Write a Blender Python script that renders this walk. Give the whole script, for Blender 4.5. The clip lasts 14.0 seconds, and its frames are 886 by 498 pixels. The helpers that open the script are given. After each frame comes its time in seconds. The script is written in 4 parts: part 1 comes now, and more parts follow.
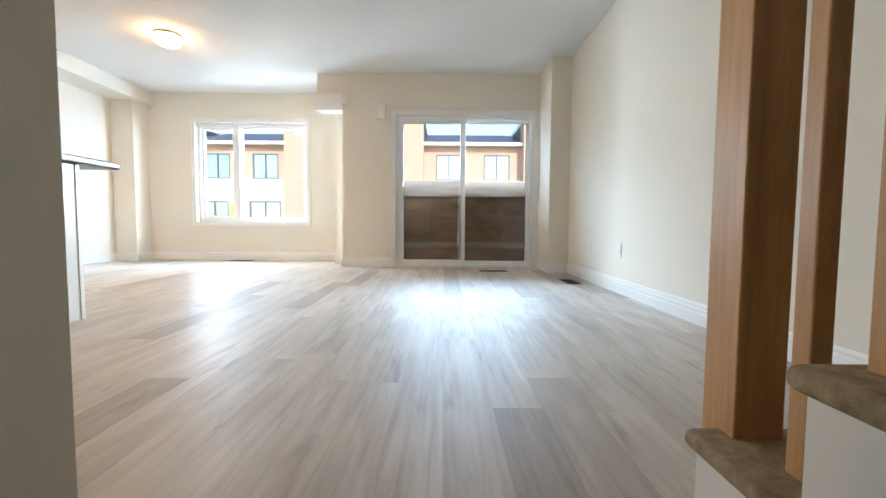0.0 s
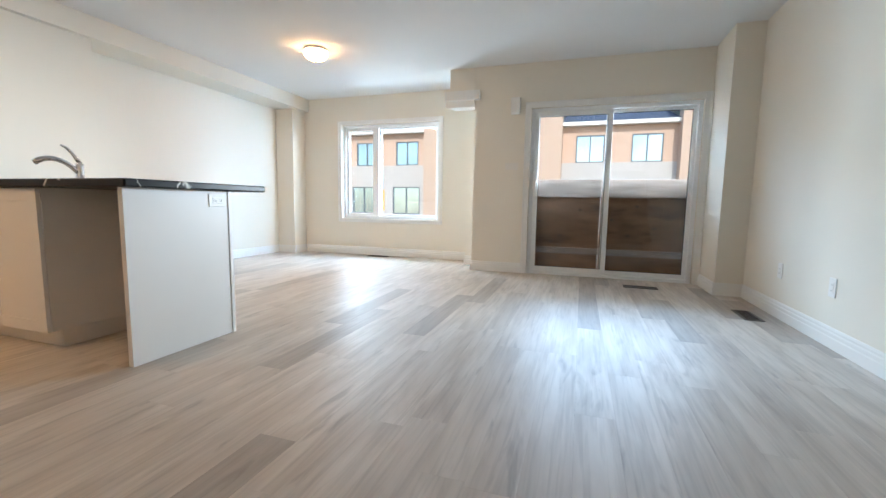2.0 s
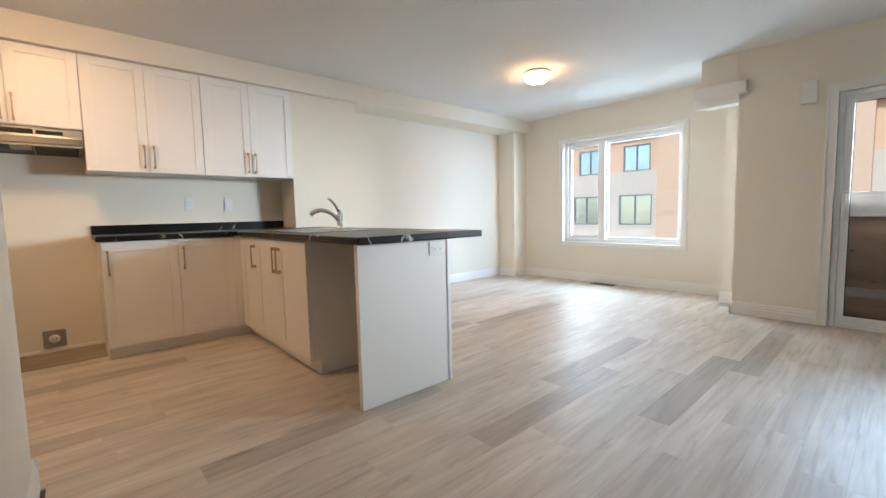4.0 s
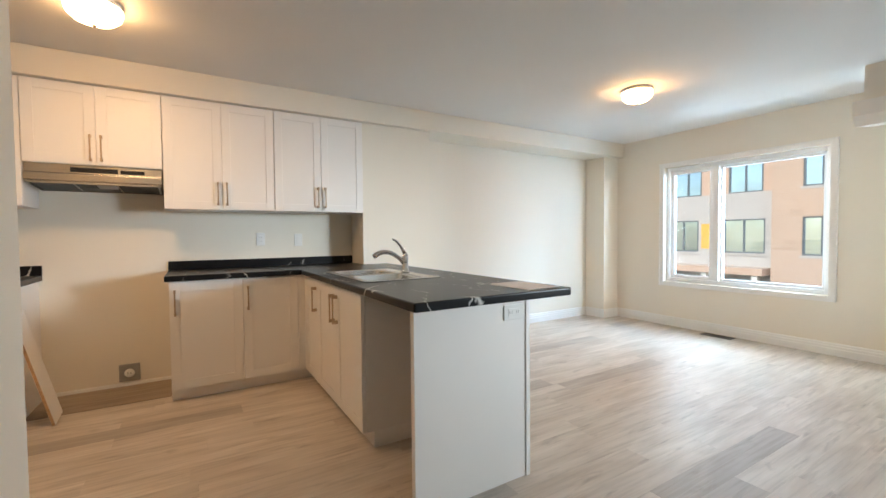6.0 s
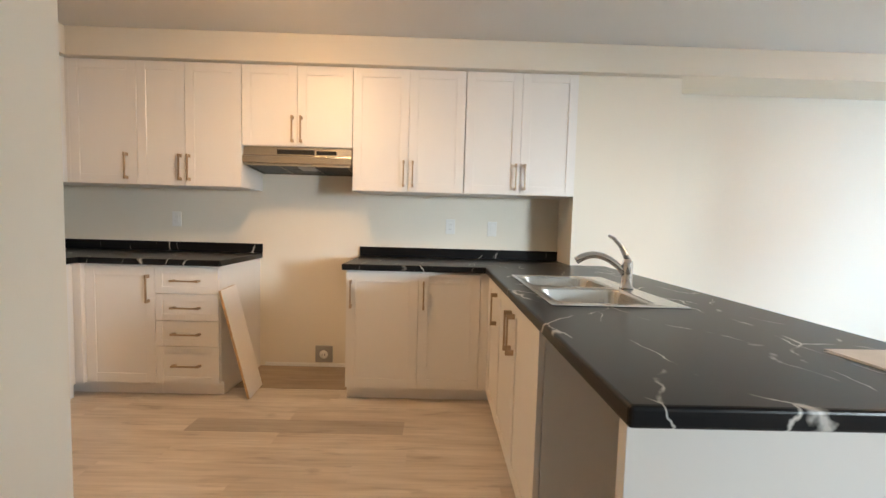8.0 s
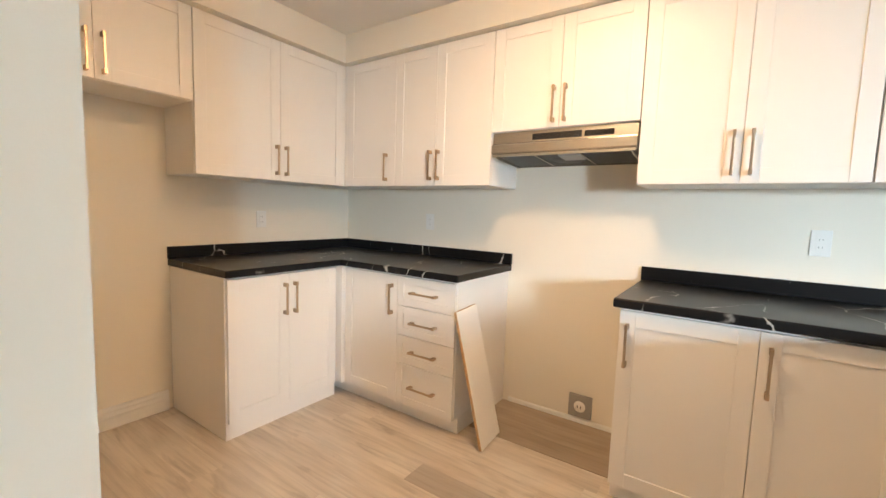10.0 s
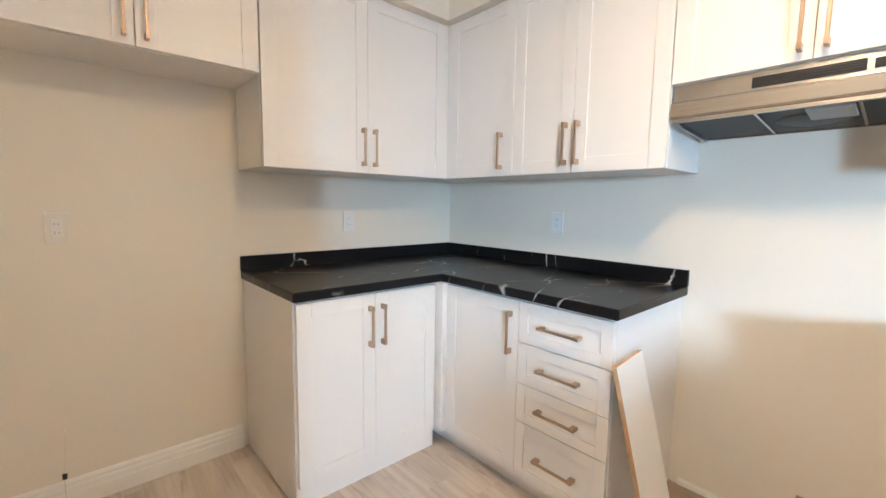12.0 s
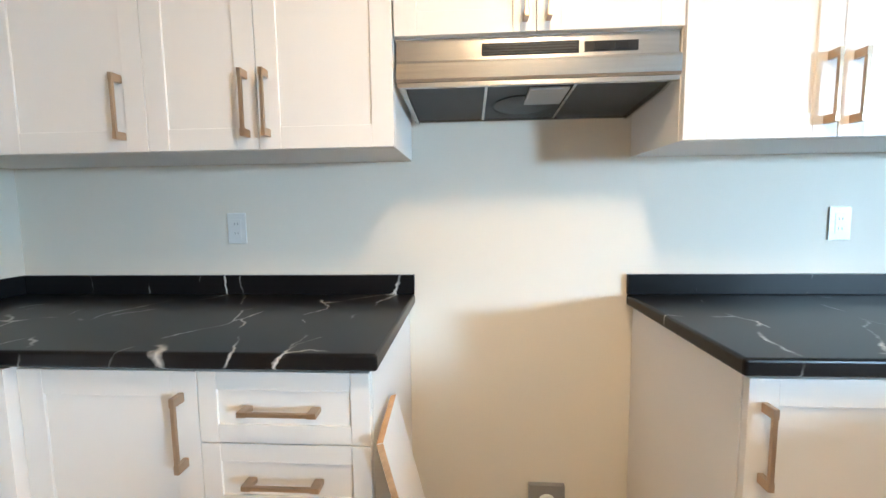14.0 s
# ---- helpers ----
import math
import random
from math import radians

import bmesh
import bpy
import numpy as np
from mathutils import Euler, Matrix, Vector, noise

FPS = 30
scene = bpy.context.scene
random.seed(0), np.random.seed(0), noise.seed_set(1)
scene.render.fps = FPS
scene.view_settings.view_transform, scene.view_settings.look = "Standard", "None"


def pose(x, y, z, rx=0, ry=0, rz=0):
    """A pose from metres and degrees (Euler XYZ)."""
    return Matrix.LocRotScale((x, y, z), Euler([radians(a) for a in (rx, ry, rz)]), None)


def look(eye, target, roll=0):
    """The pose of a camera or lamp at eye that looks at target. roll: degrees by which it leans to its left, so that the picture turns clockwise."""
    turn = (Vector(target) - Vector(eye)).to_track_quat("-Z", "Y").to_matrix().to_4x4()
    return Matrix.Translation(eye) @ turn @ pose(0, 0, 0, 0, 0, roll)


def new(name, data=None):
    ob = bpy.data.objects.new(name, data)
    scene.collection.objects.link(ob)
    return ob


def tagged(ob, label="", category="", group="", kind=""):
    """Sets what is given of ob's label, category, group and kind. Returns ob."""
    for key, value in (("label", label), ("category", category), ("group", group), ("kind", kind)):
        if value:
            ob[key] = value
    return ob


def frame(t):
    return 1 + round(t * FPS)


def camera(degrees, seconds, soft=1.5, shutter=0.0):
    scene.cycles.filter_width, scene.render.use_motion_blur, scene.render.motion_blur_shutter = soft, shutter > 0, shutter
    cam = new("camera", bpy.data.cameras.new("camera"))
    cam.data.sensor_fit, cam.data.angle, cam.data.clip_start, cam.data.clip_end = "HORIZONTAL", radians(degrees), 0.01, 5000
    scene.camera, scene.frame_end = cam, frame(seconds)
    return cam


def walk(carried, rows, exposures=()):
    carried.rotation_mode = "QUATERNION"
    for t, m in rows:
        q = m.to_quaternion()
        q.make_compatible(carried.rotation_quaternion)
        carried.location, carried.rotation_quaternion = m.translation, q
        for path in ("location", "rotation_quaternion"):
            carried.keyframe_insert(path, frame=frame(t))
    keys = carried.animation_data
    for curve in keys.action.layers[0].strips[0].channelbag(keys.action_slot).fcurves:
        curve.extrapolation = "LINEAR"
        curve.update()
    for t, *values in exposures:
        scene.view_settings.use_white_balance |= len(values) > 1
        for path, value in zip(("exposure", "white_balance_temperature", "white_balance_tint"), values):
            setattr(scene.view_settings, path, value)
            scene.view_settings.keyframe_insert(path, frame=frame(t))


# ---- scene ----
cam = camera(93.8, 14.0)
PATH = [
    (0, (4.648, 0.016, 0.553), (4.645, 2.012, 0.434), 0.4),
    (0.5, (4.645, 0.061, 0.651), (4.582, 2.055, 0.513), 0.9),
    (1, (4.64, 0.188, 0.669), (4.442, 2.172, 0.518), 1.2),
    (1.5, (4.681, 0.29, 0.785), (4.281, 2.24, 0.593), 1.2),
    (2, (4.637, 0.343, 0.816), (4.012, 2.23, 0.6), 0.9),
    (2.5, (4.506, 0.448, 0.924), (3.625, 2.23, 0.705), 0.3),
    (3, (4.464, 0.478, 1.009), (3.335, 2.114, 0.787), -0.4),
    (3.5, (4.462, 0.572, 1.007), (3.113, 2.035, 0.805), -1.0),
    (6, (4.114, 0.951, 1.181), (2.401, 1.983, 1.115), -0.5),
    (6.5, (3.945, 1.118, 1.205), (2.148, 1.993, 1.136), -0.1),
    (7, (3.747, 1.23, 1.19), (1.851, 1.862, 1.111), 0.5),
    (7.5, (3.522, 1.289, 1.209), (1.551, 1.614, 1.102), 1.1),
    (8, (3.302, 1.376, 1.201), (1.307, 1.407, 1.068), 1.6),
    (8.5, (3.121, 1.448, 1.217), (1.15, 1.152, 1.053), 1.7),
    (9, (2.85, 1.362, 1.238), (0.946, 0.776, 1.065), 1.9),
    (11.5, (2.124, 0.778, 1.255), (0.834, -0.738, 1.056), 1.5),
    (12, (1.995, 0.617, 1.256), (0.672, -0.867, 1.039), 0.9),
    (12.5, (1.906, 0.524, 1.24), (0.443, -0.821, 1.011), 0.6),
    (13, (1.789, 0.384, 1.23), (0.13, -0.711, 1.009), 0.0),
    (13.5, (1.679, 0.245, 1.22), (-0.192, -0.434, 1.02), -0.2),
    (14, (1.521, 0.203, 1.228), (-0.465, 0.077, 1.033), -0.7),
]
walk(cam, [(t, look(eye, target, roll)) for t, eye, target, roll in PATH], [(0, 1.6, 6600, 9), (2, 1.27, 6350, 9), (3.5, 1.1, 6500, 9), (7, 1.05, 6800, 9), (9, 1.55, 6900, 8), (12, 1.9, 5100, 1), (14, 1.85, 5150, -1)])

# ---- world, sun, sky light, exposure ----
world = bpy.data.worlds.new("world")
scene.world = world
world.use_nodes = True
wn = world.node_tree.nodes
sky = wn.new("ShaderNodeTexSky")
sky.sky_type = "NISHITA"
sky.sun_disc = False
sky.sun_elevation = radians(38)
sky.sun_rotation = radians(165)
world.node_tree.links.new(sky.outputs[0], wn["Background"].inputs[0])
wn["Background"].inputs[1].default_value = 0.12
sun_data = bpy.data.lights.new("sun", "SUN")
sun_data.energy, sun_data.angle, sun_data.color = 1.5, radians(0.6), (1.0, 0.95, 0.88)
sun = new("sun", sun_data)
sun.matrix_basis = look((0, 0, 0), (-0.2, 0.76, -0.61))


def sky_lamp(name, x, y, z, w, h, target, power, color=(0.62, 0.82, 1.0)):
    """Stands in for the sky's light, just outside an opening and above it."""
    d = bpy.data.lights.new(name, "AREA")
    d.shape, d.size, d.size_y, d.energy, d.color = "RECTANGLE", w, h, power, color
    o = new(name, d)
    o.matrix_basis = look((x, y, z), target)
    return o


sky_lamp("window_light", 1.8, 10.5, 4.4, 3.0, 1.8, (1.8, 4.0, 0.3), 105, (0.46, 0.70, 1.0))
sky_lamp("door_side_light", 7.05, 7.1, 1.78, 1.1, 0.85, (0.0, 0.6, 1.2), 300, (0.74, 0.88, 1.0))
sky_lamp("door_light", 4.9, 11.0, 4.6, 3.6, 1.8, (4.9, 3.0, 0.2), 430, (0.46, 0.70, 1.0))
sky_lamp("window_east_light", 3.05, 6.95, 1.75, 0.8, 0.9, (0.0, 4.2, 0.9), 70, (0.46, 0.70, 1.0))
sky_lamp("window_side_light", 0.35, 6.95, 1.5, 0.9, 1.6, (3.6, 3.6, 0.9), 165)


# ---- materials ----
def mat(name, color, rough=0.5, metal=0.0, var=0.06, scale=6.0, bump=0.0, bscale=120.0, spec=0.5, stretch=(1, 1, 1), coat=0.0):
    """Painted or plain surface with colour variation at two scales and fine relief."""
    m = bpy.data.materials.new(name)
    m.use_nodes = True
    nt = m.node_tree
    n, l = nt.nodes, nt.links
    p = n["Principled BSDF"]
    p.inputs["Roughness"].default_value = rough
    p.inputs["Metallic"].default_value = metal
    p.inputs["Specular IOR Level"].default_value = spec
    p.inputs["Coat Weight"].default_value = coat
    tc = n.new("ShaderNodeTexCoord")
    mp = n.new("ShaderNodeMapping")
    mp.inputs["Scale"].default_value = stretch
    l.new(tc.outputs["Object"], mp.inputs[0])
    a, b = n.new("ShaderNodeTexNoise"), n.new("ShaderNodeTexNoise")
    a.inputs["Scale"].default_value, a.inputs["Detail"].default_value = scale, 4
    b.inputs["Scale"].default_value, b.inputs["Detail"].default_value = bscale, 3
    l.new(mp.outputs[0], a.inputs["Vector"])
    l.new(mp.outputs[0], b.inputs["Vector"])
    ad = n.new("ShaderNodeMath")
    ad.operation = "MULTIPLY_ADD"
    ad.inputs[1].default_value = 0.35
    l.new(b.outputs["Fac"], ad.inputs[0])
    l.new(a.outputs["Fac"], ad.inputs[2])
    r = n.new("ShaderNodeValToRGB")
    r.color_ramp.elements[0].position, r.color_ramp.elements[1].position = 0.4, 0.95
    r.color_ramp.elements[0].color = (*[c * (1 - var) for c in color], 1)
    r.color_ramp.elements[1].color = (*[min(1, c * (1 + var)) for c in color], 1)
    l.new(ad.outputs[0], r.inputs[0])
    l.new(r.outputs[0], p.inputs["Base Color"])
    if bump:
        bp = n.new("ShaderNodeBump")
        bp.inputs["Strength"].default_value, bp.inputs["Distance"].default_value = bump, 0.002
        l.new(b.outputs["Fac"], bp.inputs["Height"])
        l.new(bp.outputs[0], p.inputs["Normal"])
    return m


def plank_mat(name, pale, dark, brown):
    """Vinyl plank: long grain along y, knots, each plank its own shade."""
    m = bpy.data.materials.new(name)
    m.use_nodes = True
    nt = m.node_tree
    n, l = nt.nodes, nt.links
    p = n["Principled BSDF"]
    p.inputs["Roughness"].default_value = 0.5
    p.inputs["Specular IOR Level"].default_value = 0.42
    tc, oi = n.new("ShaderNodeTexCoord"), n.new("ShaderNodeObjectInfo")
    off = n.new("ShaderNodeVectorMath")
    off.operation = "MULTIPLY_ADD"
    off.inputs[1].default_value = (1, 1, 1)
    mul = n.new("ShaderNodeMath")
    mul.operation = "MULTIPLY"
    mul.inputs[1].default_value = 57.0
    l.new(oi.outputs["Random"], mul.inputs[0])
    l.new(tc.outputs["Object"], off.inputs[0])
    l.new(mul.outputs[0], off.inputs[2])

    def noise_at(sc, scale, detail, dist=0.0):
        mp = n.new("ShaderNodeMapping")
        mp.inputs["Scale"].default_value = sc
        l.new(off.outputs[0], mp.inputs[0])
        t = n.new("ShaderNodeTexNoise")
        t.inputs["Scale"].default_value, t.inputs["Detail"].default_value, t.inputs["Distortion"].default_value = scale, detail, dist
        l.new(mp.outputs[0], t.inputs["Vector"])
        return t

    broad = noise_at((7, 1.3, 1), 1.2, 5, 0.7)
    grain = noise_at((38, 1.6, 1), 1.5, 6, 0.5)
    knots = noise_at((9, 1.5, 1), 1.9, 4, 0.6)

    def mixc(f, a, b):
        x = n.new("ShaderNodeMix")
        x.data_type = "RGBA"
        l.new(f, x.inputs["Factor"])
        for v, i in ((a, 6), (b, 7)):
            if isinstance(v, tuple):
                x.inputs[i].default_value = (*v, 1)
            else:
                l.new(v, x.inputs[i])
        return x.outputs[2]

    def ramp(src, p0, p1, lo=0.0, hi=1.0):
        r = n.new("ShaderNodeMapRange")
        r.inputs["From Min"].default_value, r.inputs["From Max"].default_value = p0, p1
        r.inputs["To Min"].default_value, r.inputs["To Max"].default_value = lo, hi
        l.new(src, r.inputs["Value"])
        return r.outputs[0]

    c = mixc(ramp(broad.outputs["Fac"], 0.32, 0.68), pale, brown)
    c = mixc(ramp(grain.outputs["Fac"], 0.45, 0.8, 0, 0.32), c, dark)
    c = mixc(ramp(knots.outputs["Fac"], 0.60, 0.78, 0, 0.5), c, dark)
    shade = ramp(oi.outputs["Random"], 0.84, 0.92, 0.0, 0.42)
    c = mixc(shade, c, dark)
    l.new(c, p.inputs["Base Color"])
    bp = n.new("ShaderNodeBump")
    bp.inputs["Strength"].default_value, bp.inputs["Distance"].default_value = 0.06, 0.001
    l.new(grain.outputs["Fac"], bp.inputs["Height"])
    l.new(bp.outputs[0], p.inputs["Normal"])
    l.new(ramp(grain.outputs["Fac"], 0.3, 0.7, 0.44, 0.54), p.inputs["Roughness"])
    return m


def marble_mat(name):
    """Black laminate with broken white veins."""
    m = bpy.data.materials.new(name)
    m.use_nodes = True
    nt = m.node_tree
    n, l = nt.nodes, nt.links
    p = n["Principled BSDF"]
    p.inputs["Roughness"].default_value = 0.30
    p.inputs["Specular IOR Level"].default_value = 0.27
    tc = n.new("ShaderNodeTexCoord")
    warp = n.new("ShaderNodeTexNoise")
    warp.inputs["Scale"].default_value, warp.inputs["Detail"].default_value = 4.0, 5
    l.new(tc.outputs["Object"], warp.inputs["Vector"])
    va = n.new("ShaderNodeVectorMath")
    va.operation = "MULTIPLY_ADD"
    va.inputs[1].default_value = (0.22, 0.22, 0.22)
    l.new(warp.outputs["Color"], va.inputs[0])
    l.new(tc.outputs["Object"], va.inputs[2])
    mp = n.new("ShaderNodeMapping")
    mp.inputs["Scale"].default_value = (1.6, 3.8, 0.9)
    mp.inputs["Rotation"].default_value = (0.0, 0.0, 0.5)
    l.new(va.outputs[0], mp.inputs[0])
    v = n.new("ShaderNodeTexVoronoi")
    v.feature = "DISTANCE_TO_EDGE"
    v.inputs["Scale"].default_value = 1.05
    l.new(mp.outputs[0], v.inputs["Vector"])
    line = n.new("ShaderNodeMapRange")
    line.inputs["From Min"].default_value, line.inputs["From Max"].default_value = 0.0015, 0.0115
    line.inputs["To Min"].default_value, line.inputs["To Max"].default_value = 1, 0
    l.new(v.outputs["Distance"], line.inputs["Value"])
    mask = n.new("ShaderNodeTexNoise")
    mask.inputs["Scale"].default_value, mask.inputs["Detail"].default_value = 5.5, 3
    l.new(tc.outputs["Object"], mask.inputs["Vector"])
    mr = n.new("ShaderNodeMapRange")
    mr.inputs["From Min"].default_value, mr.inputs["From Max"].default_value = 0.48, 0.58
    l.new(mask.outputs["Fac"], mr.inputs["Value"])
    mu = n.new("ShaderNodeMath")
    mu.operation = "MULTIPLY"
    l.new(line.outputs[0], mu.inputs[0])
    l.new(mr.outputs[0], mu.inputs[1])
    mx = n.new("ShaderNodeMix")
    mx.data_type = "RGBA"
    mx.inputs[6].default_value, mx.inputs[7].default_value = (0.006, 0.006, 0.007, 1), (0.62, 0.60, 0.57, 1)
    l.new(mu.outputs[0], mx.inputs["Factor"])
    l.new(mx.outputs[2], p.inputs["Base Color"])
    return m


def glass_mat(name, tint=(1, 1, 1)):
    m = bpy.data.materials.new(name)
    m.use_nodes = True
    n, l = m.node_tree.nodes, m.node_tree.links
    n.remove(n["Principled BSDF"])
    t, g, f, x = n.new("ShaderNodeBsdfTransparent"), n.new("ShaderNodeBsdfGlossy"), n.new("ShaderNodeFresnel"), n.new("ShaderNodeMixShader")
    t.inputs[0].default_value = (*tint, 1)
    g.inputs["Roughness"].default_value = 0.0
    f.inputs[0].default_value = 1.5
    l.new(f.outputs[0], x.inputs[0])
    l.new(t.outputs[0], x.inputs[1])
    l.new(g.outputs[0], x.inputs[2])
    l.new(x.outputs[0], n["Material Output"].inputs[0])
    return m


def glow_mat(name, color, strength):
    m = bpy.data.materials.new(name)
    m.use_nodes = True
    p = m.node_tree.nodes["Principled BSDF"]
    p.inputs["Base Color"].default_value = (0.9, 0.88, 0.82, 1)
    p.inputs["Emission Color"].default_value = (*color, 1)
    p.inputs["Emission Strength"].default_value = strength
    return m


def brick_mat(name, c1, c2, mortar):
    m = bpy.data.materials.new(name)
    m.use_nodes = True
    n, l = m.node_tree.nodes, m.node_tree.links
    p = n["Principled BSDF"]
    p.inputs["Roughness"].default_value = 0.85
    tc, mp, b = n.new("ShaderNodeTexCoord"), n.new("ShaderNodeMapping"), n.new("ShaderNodeTexBrick")
    mp.inputs["Rotation"].default_value = (radians(90), 0, 0)
    l.new(tc.outputs["Object"], mp.inputs[0])
    l.new(mp.outputs[0], b.inputs["Vector"])
    b.inputs["Scale"].default_value = 1.0
    b.inputs["Brick Width"].default_value, b.inputs["Row Height"].default_value, b.inputs["Mortar Size"].default_value = 0.22, 0.075, 0.008
    for i, c in ((1, c1), (2, c2), (3, mortar)):
        b.inputs[i].default_value = (*c, 1)
    l.new(b.outputs["Color"], p.inputs["Base Color"])
    return m


WALL = mat("wall_paint", (0.80, 0.75, 0.655), 0.75, var=0.012, scale=1.5, bump=0.06, bscale=260, spec=0.3)
CEIL = mat("ceiling_paint", (0.78, 0.775, 0.76), 0.9, var=0.015, scale=2, bump=0.12, bscale=180, spec=0.2)
TRIM = mat("trim_paint", (0.82, 0.81, 0.78), 0.35, var=0.015, scale=3, bump=0.02)
CAB = mat("cabinet_white", (0.82, 0.795, 0.765), 0.38, var=0.012, scale=3, bump=0.02, bscale=300)
CABIN = mat("cabinet_side", (0.74, 0.71, 0.67), 0.5, var=0.02, scale=5)
VINYL = mat("window_vinyl", (0.82, 0.83, 0.83), 0.32, var=0.01)
BRONZE = mat("champagne_metal", (0.50, 0.38, 0.27), 0.33, metal=1.0, var=0.05, scale=20)
STEEL = mat("brushed_steel", (0.60, 0.58, 0.55), 0.27, metal=1.0, var=0.07, scale=3, bump=0.05, bscale=60, stretch=(40, 1, 40))
SINKST = mat("sink_steel", (0.66, 0.65, 0.63), 0.24, metal=1.0, var=0.05, scale=8, bump=0.03, bscale=200)
CHROME = mat("chrome", (0.72, 0.72, 0.73), 0.10, metal=1.0, var=0.02)
DARKMETAL = mat("dark_filter", (0.05, 0.053, 0.057), 0.45, metal=0.6, var=0.1, scale=30, bump=0.3, bscale=400)
BLACK = mat("black_plastic", (0.012, 0.012, 0.013), 0.3, var=0.1)
PLASTIC = mat("white_plastic", (0.80, 0.79, 0.76), 0.35, var=0.01)
IVORY = mat("plate_paint", (0.78, 0.75, 0.69), 0.45, var=0.01)
GREYMETAL = mat("outlet_grey", (0.36, 0.35, 0.33), 0.45, metal=0.3, var=0.05)
COVER = mat("smoked_cover", (0.40, 0.40, 0.39), 0.35, var=0.03)
FILTER = mat("grease_filter", (0.10, 0.105, 0.11), 0.5, metal=0.5, var=0.2, scale=60, bump=0.4, bscale=500)
SLOT = mat("outlet_slot", (0.25, 0.24, 0.22), 0.6)
REG = mat("register_brown", (0.06, 0.05, 0.045), 0.45, metal=0.4, var=0.1)
OAK = mat("oak", (0.55, 0.31, 0.13), 0.42, var=0.25, scale=3, bump=0.12, bscale=20, stretch=(14, 14, 0.8))
CARPET = mat("carpet", (0.36, 0.28, 0.18), 0.95, var=0.35, scale=45, bump=0.9, bscale=330, spec=0.1)
PLY = mat("plywood", (0.31, 0.17, 0.10), 0.8, var=0.65, scale=2.4, bump=0.0, bscale=9, stretch=(0.6, 1, 1.8))
LUMBER = mat("pale_lumber", (0.44, 0.33, 0.27), 0.75, var=0.3, scale=3, bump=0.0, bscale=20, stretch=(0.6, 3, 6))
RAWWOOD = mat("raw_chipboard", (0.55, 0.36, 0.20), 0.8, var=0.2, scale=40, bump=0.2, bscale=250)
PAPER = mat("paper", (0.80, 0.76, 0.74), 0.7, var=0.06, scale=12)
FLOOR = plank_mat("vinyl_plank", (0.70, 0.63, 0.555), (0.19, 0.155, 0.13), (0.54, 0.465, 0.395))
FLOORDARK = plank_mat("vinyl_plank_dark", (0.40, 0.32, 0.24), (0.17, 0.13, 0.10), (0.31, 0.245, 0.18))
SUB = mat("subfloor", (0.10, 0.085, 0.07), 0.9)
MARBLE = marble_mat("black_marble_laminate")
GLASS = glass_mat("pane_glass", (0.96, 0.98, 0.98))
BRICKO = brick_mat("orange_brick", (0.58, 0.38, 0.28), (0.62, 0.44, 0.34), (0.55, 0.46, 0.40))
BRICKP = brick_mat("pale_brick", (0.52, 0.36, 0.27), (0.57, 0.41, 0.31), (0.56, 0.48, 0.42))
PANEL = mat("grey_cladding", (0.50, 0.48, 0.47), 0.7, var=0.05)
ROOF = mat("shingle", (0.07, 0.10, 0.16), 0.9, var=0.3, scale=6)
HGLASS = mat("sky_glass", (0.42, 0.55, 0.66), 0.06, metal=0.85, var=0.3, scale=0.5)
HFRAME = mat("dark_frame", (0.12, 0.15, 0.18), 0.4)
HYEL = mat("yellow_reflection", (0.75, 0.45, 0.10), 0.7, var=0.2)
ASPHALT = mat("asphalt", (0.05, 0.05, 0.052), 0.9, var=0.2, scale=2, bump=0.3)
DECK = mat("deck_board", (0.07, 0.056, 0.047), 0.8, var=0.3, scale=3)
LAMPGLOW = glow_mat("lamp_glass_lit", (1.0, 0.56, 0.24), 18.0)

# ---- mesh tools ----
W = {}


def place(ob, m=None, parent=None):
    m = m or Matrix.Identity(4)
    W[ob] = m
    if parent:
        ob.parent = parent
        ob.matrix_parent_inverse = W[parent].inverted()
    ob.matrix_basis = m
    return ob


def empty(name, x, y, z):
    return place(new(name), Matrix.Translation((x, y, z)))


def finish(bm, name, material, bevel=0.0, smooth=False, segs=2):
    if bevel:
        es = [e for e in bm.edges if len(e.link_faces) == 2 and e.calc_face_angle(0) > 0.7]
        bmesh.ops.bevel(bm, geom=es, offset=bevel, segments=segs, profile=0.5, affect="EDGES", clamp_overlap=True)
    bmesh.ops.recalc_face_normals(bm, faces=bm.faces[:])
    me = bpy.data.meshes.new(name)
    bm.to_mesh(me)
    bm.free()
    me.materials.append(material)
    if smooth:
        for p in me.polygons:
            p.use_smooth = True
    return me


def add_box(bm, b):
    x0, x1, y0, y1, z0, z1 = b
    m = Matrix.LocRotScale(((x0 + x1) / 2, (y0 + y1) / 2, (z0 + z1) / 2), None, (x1 - x0, y1 - y0, z1 - z0))
    bmesh.ops.create_cube(bm, size=1, matrix=m)


def boxes(name, bs, material, parent=None, bevel=0.0, m=None):
    bm = bmesh.new()
    for b in bs:
        add_box(bm, b)
    return place(new(name, finish(bm, name, material, bevel)), m, parent)


def each(name, bs, material, parent=None, bevel=0.0, m=None):
    for b in bs:
        boxes(name, [b], material, parent, bevel, m)


